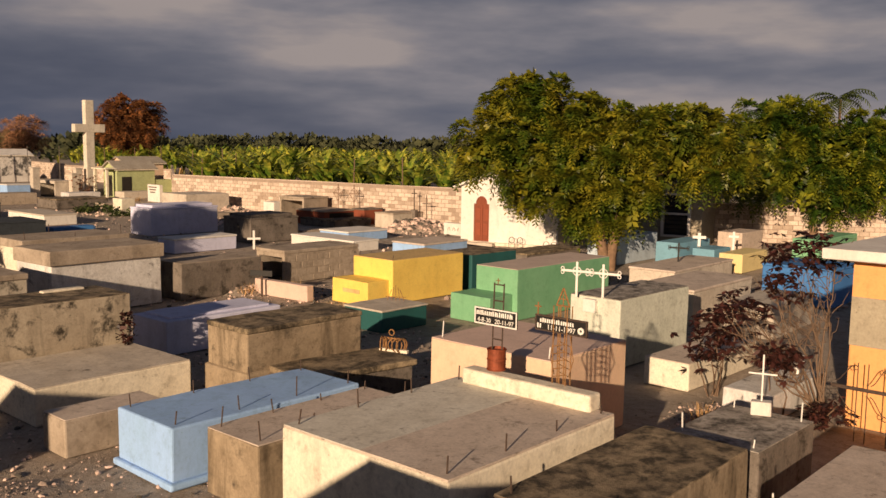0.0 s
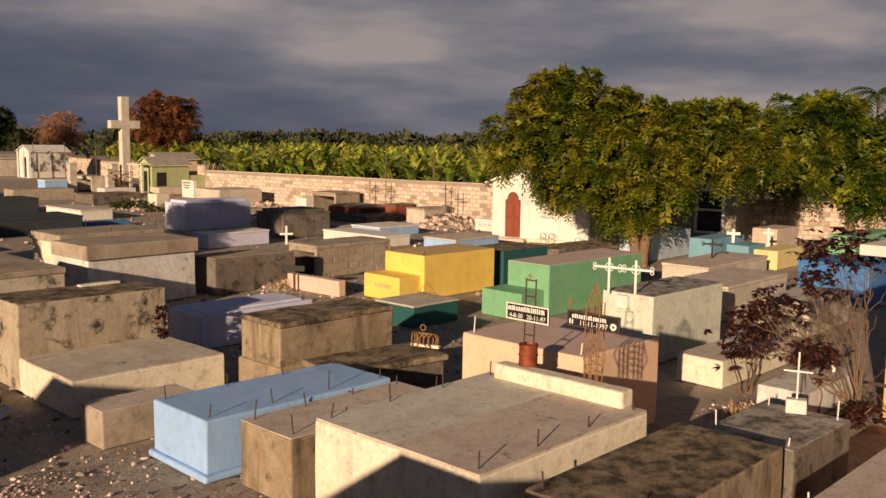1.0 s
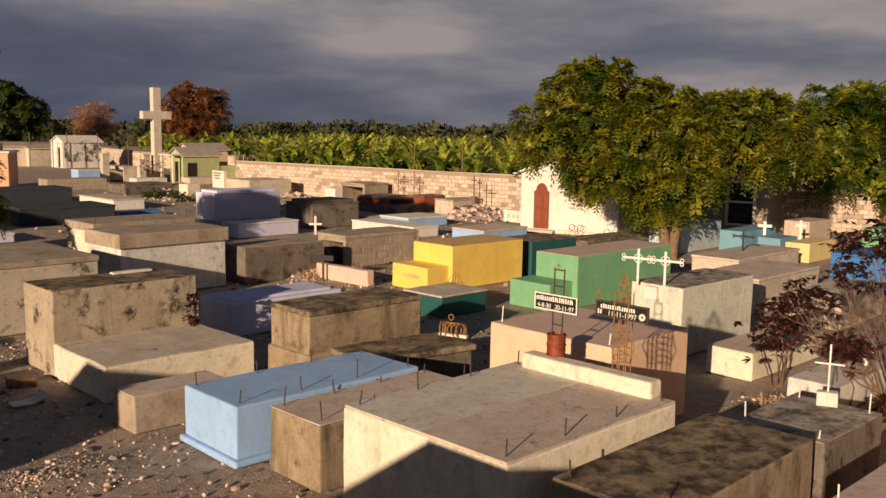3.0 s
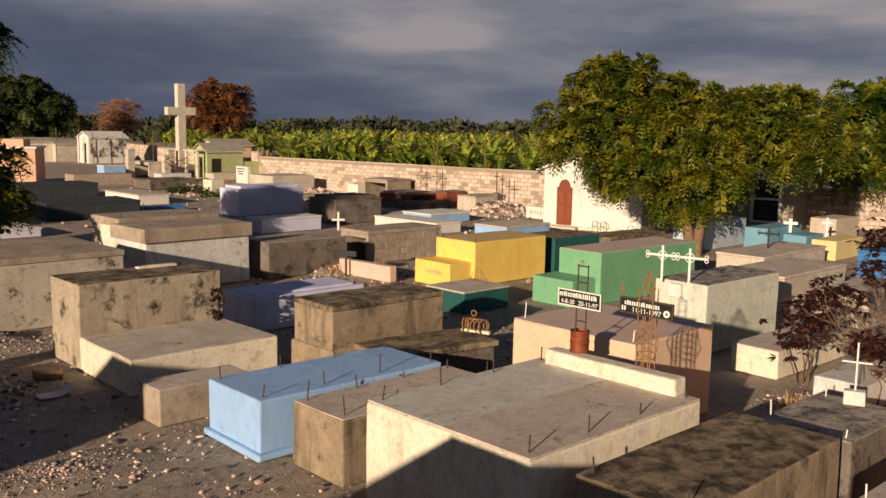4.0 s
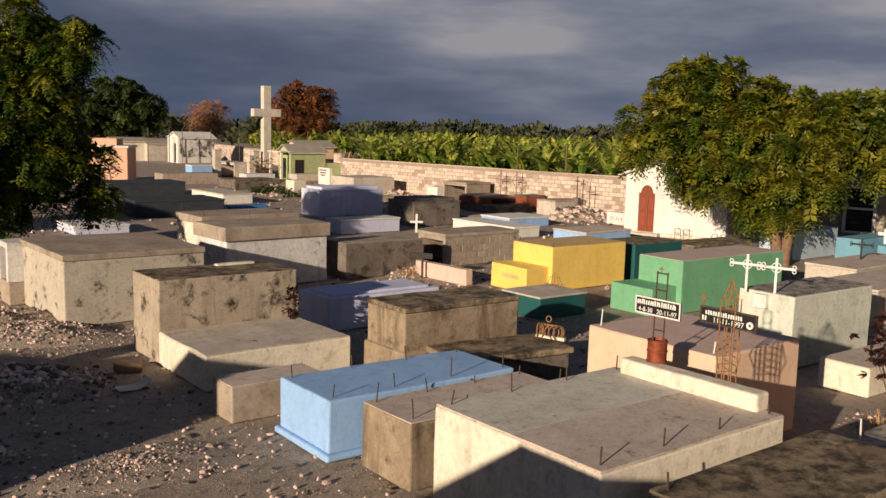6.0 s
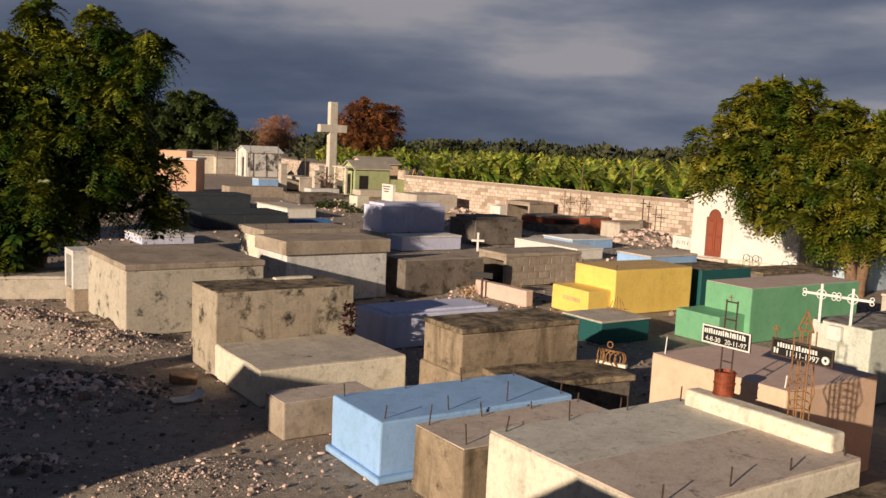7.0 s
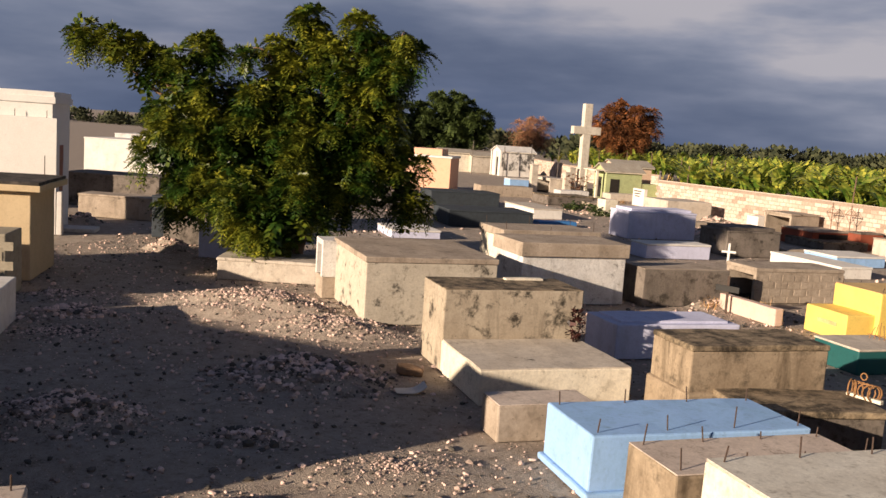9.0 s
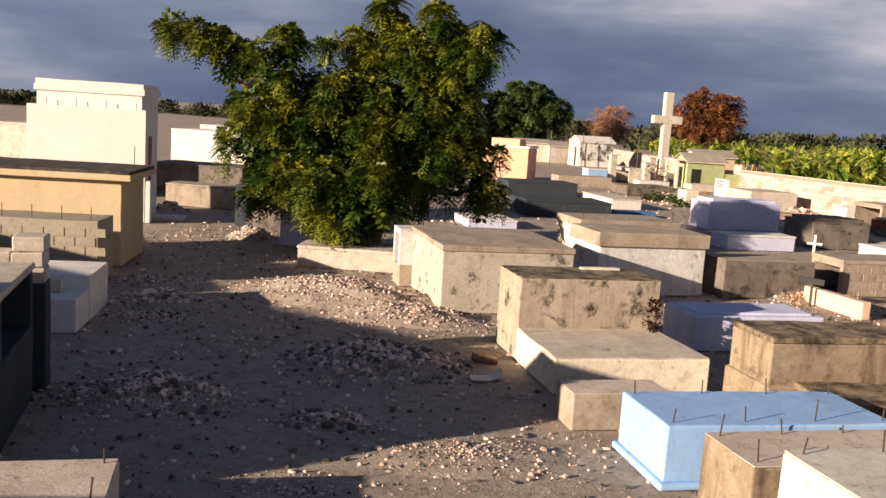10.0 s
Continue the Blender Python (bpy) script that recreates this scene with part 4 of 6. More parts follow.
tomb("unseen long concrete vault added to shade the path", -16.8, 1.5, 7.0, 4.0, 3.0, "concrete", 0, cap=0.12, over=0.0, name="vault")
tomb("unseen lower concrete vault added to shade the path", -11.8, 1.5, 2.98, 4.0, 2.52, "concrete", 0, cap=0.12, over=0.0, name="vault")
tomb("unseen narrow dark concrete vault added to cast shadow at the path's edge", -9.15, 4.1, 2.2, 1.6, 2.66, "concrete_dark", 41, cap=0.1, over=0.03, name="vault")
tomb("unseen low concrete vault added beside the viewpoint to cast shadow", -7.79, 0.28, 4.1, 1.4, 1.9, "concrete", 36, cap=0.1, over=0.0, name="vault")
tomb("unseen broad low concrete vault added off the path to shade it", -21.4, 8.73, 9.2, 2.5, 2.12, "concrete", -31, cap=0.1, over=0.0, name="vault")

# ---- vegetation ----
rng = np.random.default_rng(7)


def quads_mesh(name, quads, mat):
    """quads: (n, 4, 3) array."""
    n = len(quads)
    me = bpy.data.meshes.new(name)
    me.vertices.add(4 * n)
    me.vertices.foreach_set("co", quads.reshape(-1).astype(np.float32))
    me.loops.add(4 * n)
    me.loops.foreach_set("vertex_index", np.arange(4 * n, dtype=np.int32))
    me.polygons.add(n)
    me.polygons.foreach_set("loop_start", np.arange(0, 4 * n, 4, dtype=np.int32))
    me.materials.append(M[mat])
    me.update(calc_edges=True)
    return me


def unit(v):
    return v / (np.linalg.norm(v, axis=-1, keepdims=True) + 1e-9)


def leaflets(o, u, length, pairs, leaf, width, droop=0.55):
    """Pinnate sprays: at each origin o, along u, pairs of narrow leaflets in one plane; the spray bends down."""
    n = len(o)
    side = unit(np.cross(u, [0, 0, 1.0]) + rng.normal(0, 0.2, (n, 3)))
    nrm = unit(np.cross(side, u))
    out = []
    for k in range(pairs):
        s = (k + 0.6) / pairs
        p = o + u * (length * s)[:, None] - np.array([0, 0, 1.0]) * (droop * length * s * s)[:, None]
        for sg in (-1, 1):
            d = unit(side * sg * 0.9 + u * 0.55 - [0, 0, 0.35] + rng.normal(0, 0.10, (n, 3)))
            ll = leaf * (1.05 - 0.5 * abs(s - 0.45)) * rng.uniform(0.85, 1.15, n)[:, None]
            w = unit(np.cross(d, nrm + rng.normal(0, 0.15, (n, 3)))) * width
            out.append(np.stack([p, p + d * ll * 0.45 + w, p + d * ll, p + d * ll * 0.45 - w], 1))
    return np.concatenate(out)


def lobe_sprays(lobes, density, leaf, width, length, pairs, fronds=30):
    """Bough-end tufts over each lobe, where no other lobe covers them: pinnate sprays that fan out of a tuft's middle and hang over. A sparse heart fills each lobe."""
    C = np.array(lobes)
    qs = []
    for i, (x, y, z, r) in enumerate(lobes):
        n = int(density * r * r) + 5
        d = unit(rng.normal(0, 1, (n, 3)) + [0, 0, 0.15])
        p = C[i, :3] + d * (r * rng.uniform(0.66, 1.06, n))[:, None] * [1, 1, 0.92]
        near = np.linalg.norm(p[:, None] - C[None, :, :3], axis=2) / C[None, :, 3]
        near[:, i] = 9.0
        keep = (near.min(1) > 0.72) & (p[:, 2] > 0.35)
        p, d = p[keep], d[keep]
        if len(p):
            o = np.repeat(p, fronds, 0)
            out = unit(rng.normal(0, 1, o.shape) + np.repeat(d, fronds, 0) * 0.55 + [0, 0, 0.25])
            size = np.repeat(rng.uniform(0.7, 1.15, len(p)), fronds)
            o = o + out * (length * 0.30 * size)[:, None]
            qs.append(leaflets(o, out, length * size * rng.uniform(0.7, 1.1, len(o)), pairs, leaf, width, 0.75))
        n = int(density * 7.0 * r * r)
        d = unit(rng.normal(0, 1, (n, 3)))
        o = C[i, :3] + d * (r * 0.68 * rng.random(n) ** 0.5)[:, None]
        o = o[o[:, 2] > 0.4]
        if len(o):
            qs.append(leaflets(o, unit(rng.normal(0, 1, o.shape)), np.full(len(o), length * 1.1), 4, leaf * 1.7, width * 3.0))
    return np.concatenate(qs)


def limb(points, r0, r1, sides=7):
    """A tapered, bent limb through the points."""
    bm = bmesh.new()
    pts = [Vector(p) for p in points]
    rings = []
    for i, p in enumerate(pts):
        dr = (pts[min(i + 1, len(pts) - 1)] - pts[max(i - 1, 0)]).normalized()
        q = dr.to_track_quat("Z", "Y").to_matrix()
        r = r0 + (r1 - r0) * i / (len(pts) - 1)
        rings.append([bm.verts.new(p + q @ Vector((math.cos(2 * math.pi * k / sides) * r, math.sin(2 * math.pi * k / sides) * r, 0))) for k in range(sides)])
    for a, b in zip(rings, rings[1:]):
        for k in range(sides):
            bm.faces.new((a[k], a[(k + 1) % sides], b[(k + 1) % sides], b[k]))
    bm.faces.new(rings[-1])
    for f in bm.faces:
        f.smooth = True
    return bm


def bend(a, b, n=6, sway=0.25):
    a, b = Vector(a), Vector(b)
    s = random.random() * 90
    return [a.lerp(b, i / n) + noise.noise_vector(Vector((i * 0.45, s, 1.0))) * sway * math.sin(math.pi * i / n) for i in range(n + 1)]


def tree(label, base, forks, lobes, leaf_mat, density=10, leaf=0.20, width=0.030, length=0.46, pairs=6, trunk_r=0.2, bark="bark", shoots=0):
    b = Vector(base)
    t = root("tree", *base, 0, label, "tree", "trees")
    tops = []
    for (dx, dy, hz) in forks:
        top = Vector((dx, dy, hz))
        part("trunk", limb(bend((dx * 0.15, dy * 0.15, -0.05), top, 6, 0.2), trunk_r, trunk_r * 0.6, 9), bark, t)
        tops.append(top)
    rel = [(x - b.x, y - b.y, z - b.z, r) for x, y, z, r in lobes]
    for x, y, z, r in rel:
        c = Vector((x, y, z))
        src = min(tops, key=lambda q: (q - c).length)
        part("limb", limb(bend(src, c + Vector((0, 0, r * 0.4)), 6, 0.5), trunk_r * 0.42, 0.025), bark, t)
    # long shoots that rise out of the crown, arch over and hang with leaves
    qs = []
    for i in range(shoots):
        x, y, z, r = rel[int(rng.integers(len(rel)))]
        if z < 2.4:
            continue
        a = rng.uniform(0, 6.28)
        out = Vector((math.cos(a), math.sin(a) * 0.6, 0))
        ln, up = rng.uniform(0.7, 1.25) * (0.6 + 0.5 * r), rng.uniform(0.9, 1.5)
        s0 = Vector((x, y, z + 0.35 * r)) + out * 0.3 * r
        pts = [s0 + out * (ln * k / 8) + Vector((0, 0, ln * (up * k / 8 - 0.95 * (k / 8) ** 2.4))) for k in range(9)]
        part("limb", limb(pts, 0.035, 0.012, 5), bark, t)
        for k in range(3, 9):
            m = 11
            d = unit(rng.normal(0, 1, (m, 3)) * [1, 1, 0.5] - [0, 0, 0.45])
            qs.append(leaflets(np.array(pts[k][:]) + d * 0.06, d, length * rng.uniform(0.5, 0.95, m), pairs, leaf, width, 0.7))
    crown = lobe_sprays(rel, density, leaf, width, length, pairs)
    part("crown", quads_mesh("crown", np.concatenate([crown] + qs), leaf_mat), None, t)
    return t


TREE_RIGHT = [(7.2, 30.2, 5.8, 0.85), (7.6, 30.2, 5.9, 0.55), (6.1, 30.3, 5.4, 0.95), (5.3, 30.3, 4.1, 1.1), (6.8, 30.0, 3.8, 1.5), (8.1, 30.0, 4.9, 1.3), (9.4, 29.8, 4.9, 0.8), (8.9, 29.7, 3.3, 1.7), (7.0, 29.9, 2.8, 0.9), (10.4, 29.6, 4.0, 1.5), (10.0, 29.4, 2.6, 1.1), (11.4, 29.4, 4.1, 1.4), (12.1, 29.5, 4.6, 1.1), (12.7, 29.2, 4.0, 1.3), (13.4, 29.2, 4.1, 1.1), (9.1, 29.5, 1.9, 0.7), (8.2, 29.5, 2.3, 0.9), (9.6, 29.3, 3.0, 1.2), (8.0, 29.6, 3.6, 1.2), (8.6, 31.2, 4.2, 1.6), (11.2, 31.0, 3.9, 1.5)]
tree("broad green neem tree with two leaning trunks beside the chapel", (9.2, 28.7, 0), [(-0.3, 0.5, 2.2), (0.5, 0.6, 2.4)], TREE_RIGHT, "leaf", shoots=8)
TREE_EAST = [(18.1, 36.3, 4.8, 1.4), (19.3, 36.2, 5.1, 1.4), (17.9, 36.1, 3.1, 1.4), (20.0, 35.9, 3.5, 1.8), (21.7, 35.8, 4.1, 1.7), (22.9, 35.6, 3.5, 1.7), (21.2, 35.6, 2.4, 1.2), (24.5, 35.4, 4.2, 1.9), (26.2, 35.2, 3.8, 1.9), (15.8, 37.5, 4.2, 1.5)]
tree("broad green tree behind the boundary wall", (20.6, 36.2, 0), [(0.1, 0.0, 2.3)], TREE_EAST, "leaf_shade", density=6.5, leaf=0.24, width=0.034, length=0.55, shoots=8)
TREE_LEFT = [(-16.5, 18.9, 5.7, 0.62), (-17.4, 18.5, 5.9, 0.42), (-16.0, 19.1, 5.2, 0.8), (-14.8, 19.9, 5.6, 0.65), (-14.9, 19.6, 4.4, 1.15), (-13.8, 20.1, 3.9, 1.3), (-12.9, 20.8, 5.1, 0.85), (-12.2, 21.3, 5.9, 0.6), (-11.0, 21.8, 5.6, 0.8), (-10.3, 22.2, 5.5, 0.55), (-11.7, 21.2, 4.3, 1.25), (-10.7, 21.7, 4.1, 1.0), (-12.6, 20.5, 2.9, 1.45), (-14.0, 19.8, 2.8, 1.3), (-15.1, 19.3, 3.3, 1.0), (-11.0, 21.3, 2.8, 1.15), (-10.0, 21.9, 2.8, 0.7), (-12.4, 20.4, 1.6, 1.0), (-13.5, 19.9, 1.8, 0.85), (-12.5, 20.3, 0.9, 0.5), (-14.6, 19.3, 2.0, 0.7), (-9.7, 21.9, 2.0, 0.42), (-13.2, 20.4, 4.7, 1.1), (-12.8, 20.6, 4.0, 1.2), (-13.3, 20.2, 2.3, 1.0), (-13.0, 20.4, 3.4, 1.3), (-11.8, 21.0, 3.4, 1.2), (-14.4, 19.7, 3.6, 1.1), (-11.9, 20.9, 2.2, 0.9), (-13.9, 19.9, 2.2, 0.8), (-13.0, 20.1, 1.5, 0.7)]
# the crown stands back from the kerb tomb; its lowest boughs hang over it
TREE_LEFT = [(x * 1.10, y * 1.10, 4.0 + (z - 4.0) * 1.10, r * (1.06 if z < 5.0 else 0.66)) if z > 1.9 else (x, y, z, r) for x, y, z, r in TREE_LEFT]
# slim arms that rise out of the crown
TREE_LEFT += [(-13.5, 23.0, 6.8, 0.30), (-13.2, 23.0, 6.4, 0.32), (-12.8, 23.0, 5.9, 0.34), (-12.5, 23.0, 5.3, 0.40), (-12.0, 23.0, 6.6, 0.26), (-11.6, 23.0, 6.2, 0.30), (-10.4, 23.0, 6.0, 0.30), (-10.9, 23.0, 5.6, 0.34), (-11.3, 23.0, 5.2, 0.40), (-14.4, 23.0, 6.0, 0.34)]
tree("bushy green neem tree standing over the path", (-13.9, 23.3, 0), [(-0.3, 0.0, 1.6), (0.4, 0.2, 1.8)], TREE_LEFT, "leaf_shade", density=14, leaf=0.165, width=0.024, length=0.42, pairs=7, shoots=9)
tree("dark green tree beyond the grave houses", (-43.5, 104.0, 0), [(0, 0, 3.5)], [(-43.5, 103.5, 5.6, 3.6), (-45.7, 102.2, 4.4, 3.0), (-41.0, 104.8, 5.0, 2.6), (-48.2, 100.9, 4.0, 3.6), (-51.7, 101.5, 4.0, 3.4)], "leaf_dark", density=3.2, leaf=0.42, width=0.07, length=0.8)
tree("red-brown dry-leaved tree behind the cross", (-19.8, 95.8, 0), [(0, 0, 3.0)], [(-20.0, 95.3, 6.5, 2.3), (-21.6, 94.3, 5.8, 1.8), (-18.2, 96.4, 6.0, 2.0), (-19.6, 95.3, 4.6, 2.2)], "leaf_red", density=4.2, leaf=0.28, width=0.035, length=0.8)
tree("bare pinkish tree far beyond the wall", (-38.5, 121.0, 0), [(0, 0, 3.0)], [(-37.2, 119.8, 4.7, 2.2), (-38.8, 121.0, 4.4, 2.3)], "twig_pink", density=4.5, leaf=0.40, width=0.011, length=1.0)


def banana_leaves(seed):
    """One plant: leaves (n, 4, 3), with a few dry ones."""
    r = np.random.default_rng(seed)
    qs = []
    n = r.integers(8, 11)
    for i in range(n):
        a = 2.4 * i + r.uniform(-0.4, 0.4)
        up = r.uniform(1.0, 1.52)
        ln, wd = r.uniform(1.8, 2.7), r.uniform(0.17, 0.28)
        d = np.array([math.cos(a), math.sin(a), 0])
        sd = np.array([-math.sin(a), math.cos(a), 0])
        p = np.array([0, 0, r.uniform(1.5, 2.0)]) + d * 0.08
        ang = up
        seg = 7
        prev = None
        for k in range(seg + 1):
            s = k / seg
            w = wd * math.sin(math.pi * min(1, 0.12 + 0.88 * s)) ** 0.6 if k < seg else 0.02
            lift = 0.10 * w
            q = (p.copy(), p + sd * w + [0, 0, lift], p - sd * w + [0, 0, lift])
            if prev is not None:
                j = r.uniform(0.72, 1.0)
                qs.append(np.stack([prev[0], prev[1], prev[0] + (q[1] - prev[0]) * j, q[0]]))
                qs.append(np.stack([prev[0], q[0], prev[0] + (q[2] - prev[0]) * j, prev[2]]))
            prev = q
            p = p + (d * math.cos(ang) + np.array([0, 0, 1.0]) * math.sin(ang)) * ln / seg
            ang -= r.uniform(0.06, 0.34)
    return np.array(qs)


def dry_leaves(seed):
    r = np.random.default_rng(seed + 99)
    qs = []
    for i in range(4):
        a = r.uniform(0, 6.28)
        d = np.array([math.cos(a), math.sin(a), 0])
        sd = np.array([-math.sin(a), math.cos(a), 0]) * 0.09
        p0 = np.array([0, 0, r.uniform(1.3, 1.7)])
        p1 = p0 + d * 0.45 + [0, 0, 0.1]
        p2 = p1 + d * 0.2 - [0, 0, r.uniform(0.6, 1.1)]
        qs += [np.stack([p0 - sd, p0 + sd, p1 + sd, p1 - sd]), np.stack([p1 - sd, p1 + sd, p2 + sd * 0.5, p2 - sd * 0.5])]
    return np.array(qs)


PLANTS = [(quads_mesh("leaves", banana_leaves(i), "leaf_banana"), quads_mesh("dry_leaves", dry_leaves(i), "banana_dry"), mesh_of("stem", limb([(0, 0, -0.05), (0.02, 0, 0.7), (0.0, 0.03, 1.4), (0, 0, 2.0)], 0.13, 0.07, 7), "stem")) for i in range(6)]


def wall_line(s):
    """A point s metres along the boundary wall, from the chapel westwards, and the outward normal."""
    pts = [Vector((30, 34.2)), Vector((7.0, 42.9)), Vector((-9.5, 58.2)), Vector((-13.9, 84.0)), Vector((-25.8, 94.1)), Vector((-34, 107))]
    for a, b in zip(pts, pts[1:]):
        ln = (b - a).length
        if s <= ln or b is pts[-1]:
            d = (b - a) / ln
            return a + d * s, Vector((d.y, -d.x))
        s -= ln


for row in range(2):
    for i in range(58):
        p, nrm = wall_line(24.0 + i * 1.15 + random.uniform(-0.35, 0.35) + row * 0.5)
        q = p + nrm * (2.1 + row * 1.7 + random.uniform(-0.4, 0.4))
        k = random.randrange(6)
        sc = random.uniform(0.72, 0.98)
        b = root("banana_plant", q.x, q.y, 0, random.uniform(0, 360), "green banana plant with torn leaves behind the wall", "banana plant", "banana plants behind the wall")
        for nm, me in zip(("leaves", "dry_leaves", "stem"), PLANTS[k]):
            if nm != "dry_leaves" or random.random() < 0.6:
                part(nm, me, None, b, m=Matrix.Diagonal((sc, sc, sc, 1)))


def field():
    """The rest of the plantation, one sheet of plants beyond counting."""
    out = []
    base = [banana_leaves(20 + i)[::1] for i in range(6)]
    for row in range(2, 26):
        step = 2.0 + row * 0.10
        n = int(112 / step)
        for i in range(n):
            p, nrm = wall_line(i * step + random.uniform(-0.6, 0.6) + 4)
            q = p + nrm * (2.1 + row * 1.9 + random.uniform(-0.7, 0.7))
            a = random.uniform(0, 6.28)
            sc = random.uniform(0.72, 1.02)
            c, s = math.cos(a) * sc, math.sin(a) * sc
            out.append(base[random.randrange(6)] @ np.array([[c, s, 0], [-s, c, 0], [0, 0, sc]]) + [q.x, q.y, 0])
    me = quads_mesh("banana_field", np.concatenate(out), "leaf_banana")
    tagged(new("banana_field", me), "dense green banana plantation beyond the wall", "plantation", kind="stuff")


field()


def far_woods():
    qs = []
    for i in range(380):
        west = i >= 300
        a = radians(random.uniform(118, 155) if west else random.uniform(30, 118))
        dist = random.uniform(260, 330) if west else random.uniform(190, 330)
        x, y = math.cos(a) * dist, math.sin(a) * dist
        n = 300
        r = random.uniform(3, 7)
        d = unit(rng.normal(0, 1, (n, 3)))
        o = np.array([x, y, random.uniform(0.3, 1.6) if west else random.uniform(1.0, 3.4)]) + d * np.array([r, r, r * 0.5]) * rng.uniform(0.6, 1.08, (n, 1))
        w = unit(np.cross(d, [0, 0, 1.0])) * r * 0.10
        h = np.array([0, 0, 1.0]) * r * 0.06 + d * 0.2
        qs.append(np.stack([o - w, o - h, o + w, o + h], 1))
    me = quads_mesh("far_woods", np.concatenate(qs), "woods")
    tagged(new("far_woods", me), "low dark woods along the horizon", "woods", kind="stuff")


far_woods()


def palm(x, y, h, label):
    t = root("palm_tree", x, y, 0, 0, label, "palm tree", "trees")
    part("trunk", limb([(0, 0, -0.1), (0.2, 0, h * 0.4), (0.1, 0.1, h)], 0.2, 0.12, 8), "bark", t)
    qs = []
    for i in range(18):
        a = i * 2.4
        d = np.array([math.cos(a), math.sin(a), 0])
        sd = np.array([-math.sin(a), math.cos(a), 0])
        ang = random.uniform(-0.2, 1.0)
        p = np.array([0.1, 0.1, h])
        for k in range(12):
            ax = d * math.cos(ang) + np.array([0, 0, math.sin(ang)])
            p = p + ax * 0.24
            ang -= 0.13
            for sg in (-1, 1):
                tip = p + sd * sg * 0.55 * math.sin(math.pi * (k + 2) / 14) + ax * 0.25 - [0, 0, 0.22]
                qs.append(np.stack([p, p + ax * 0.16, tip + ax * 0.08, tip]))
    part("fronds", quads_mesh("fronds", np.array(qs), "leaf_dark"), None, t)


palm(42.1, 71.1, 8.3, "tall green palm beyond the trees")
palm(38.0, 76.4, 7.4, "green palm beyond the trees")


# ---- shrubs among the tombs ----
def shrub(label, x, y, stems, leaf_mat, tips, leaf=0.13, per=24, spread=0.28, twigs=0):
    t = root("shrub", x, y, 0, 0, label, "shrub", "shrubs")
    qs = []
    for sx, sy, sz in stems:
        part("stem", limb(bend((random.uniform(-0.08, 0.08), random.uniform(-0.08, 0.08), -0.02), (sx, sy, sz), 7, 0.22), 0.016, 0.006, 5), "dry_bark", t)
    for sx, sy, sz in tips:
        n = per
        o = np.array([sx, sy, sz]) + rng.normal(0, spread, (n, 3)) * [1, 1, 0.8]
        o[:, 2] = np.maximum(o[:, 2], 0.06)
        # palmate leaves: five fingers from each point
        for k in range(6):
            a = rng.uniform(0, 6.28, n)
            d = unit(np.stack([np.cos(a), np.sin(a), rng.uniform(-0.9, 0.1, n)], 1))
            w = unit(np.cross(d, rng.normal(0, 0.4, (n, 3)) + [0, 0, 1])) * leaf * 0.19
            ll = leaf * rng.uniform(0.7, 1.3, n)[:, None]
            qs.append(np.stack([o, o + d * ll * 0.5 + w, o + d * ll, o + d * ll * 0.5 - w], 1))
    for sx, sy, sz in stems if twigs else []:
        for k in range(twigs):
            f = random.uniform(0.4, 0.95)
            s0 = Vector((sx * f, sy * f, sz * f))
            part("twig", limb(bend(s0, s0 + Vector((random.uniform(-0.55, 0.3), random.uniform(-0.2, 0.2), random.uniform(0.05, 0.6))), 5, 0.12), 0.008, 0.003, 4), "dry_bark", t)
    if qs:
        part("leaves", quads_mesh("leaves", np.concatenate(qs), leaf_mat), None, t)
    return t


shrub("maroon-leaved shrub beside the low cream tomb", 6.31, 13.9, [(-0.3, 0.1, 1.2), (0.1, 0.0, 1.4), (0.3, 0.2, 1.5), (0.05, -0.1, 1.0), (0.35, 0.0, 1.1)], "leaf_maroon", [(-0.30, 0, 0.75), (-0.2, 0, 1.05), (0.05, 0, 0.8), (0.1, 0, 1.15), (0.05, 0, 1.45), (0.35, 0.1, 1.5), (0.3, 0, 1.05), (0.5, 0.1, 1.55), (-0.05, 0, 1.3)], 0.145, 22, 0.135)
shrub("maroon-leaved shrub behind the white cross", 6.75, 12.6, [(0.05, 0.1, 1.0), (-0.1, 0.0, 0.9)], "leaf_maroon", [(0.0, 0, 1.0), (-0.15, 0, 0.95), (0.2, 0.1, 0.95)], 0.15, 26, 0.13)
shrub("low maroon-leaved shrub at the foot of the bare bush", 7.15, 11.9, [(0.1, 0, 0.4)], "leaf_maroon", [(0, 0, 0.28), (-0.2, 0, 0.2), (0.2, 0.1, 0.25)], 0.12, 24, 0.11)
shrub("tall bare leaning shrub with maroon leaves at its tips", 7.55, 12.6, [(-1.35 + 0.16 * i, 0.3 + 0.08 * (i % 3), 1.30 + 0.13 * i) for i in range(11)] + [(-0.75, 0.2, 1.05), (-1.0, 0.1, 0.9), (-1.3, 0.2, 1.1)], "leaf_maroon",
      [(-1.0, 0.3, 1.7), (-0.8, 0.3, 2.0), (-0.6, 0.3, 2.15), (-0.35, 0.3, 2.45), (-0.1, 0.3, 2.35), (0.1, 0.3, 2.55), (-0.5, 0.3, 2.6), (0.3, 0.3, 2.5), (-0.75, 0.3, 2.45), (-0.2, 0.3, 2.7), (-0.5, 0.3, 1.85), (-1.15, 0.3, 1.55)], 0.14, 18, 0.14, twigs=11)


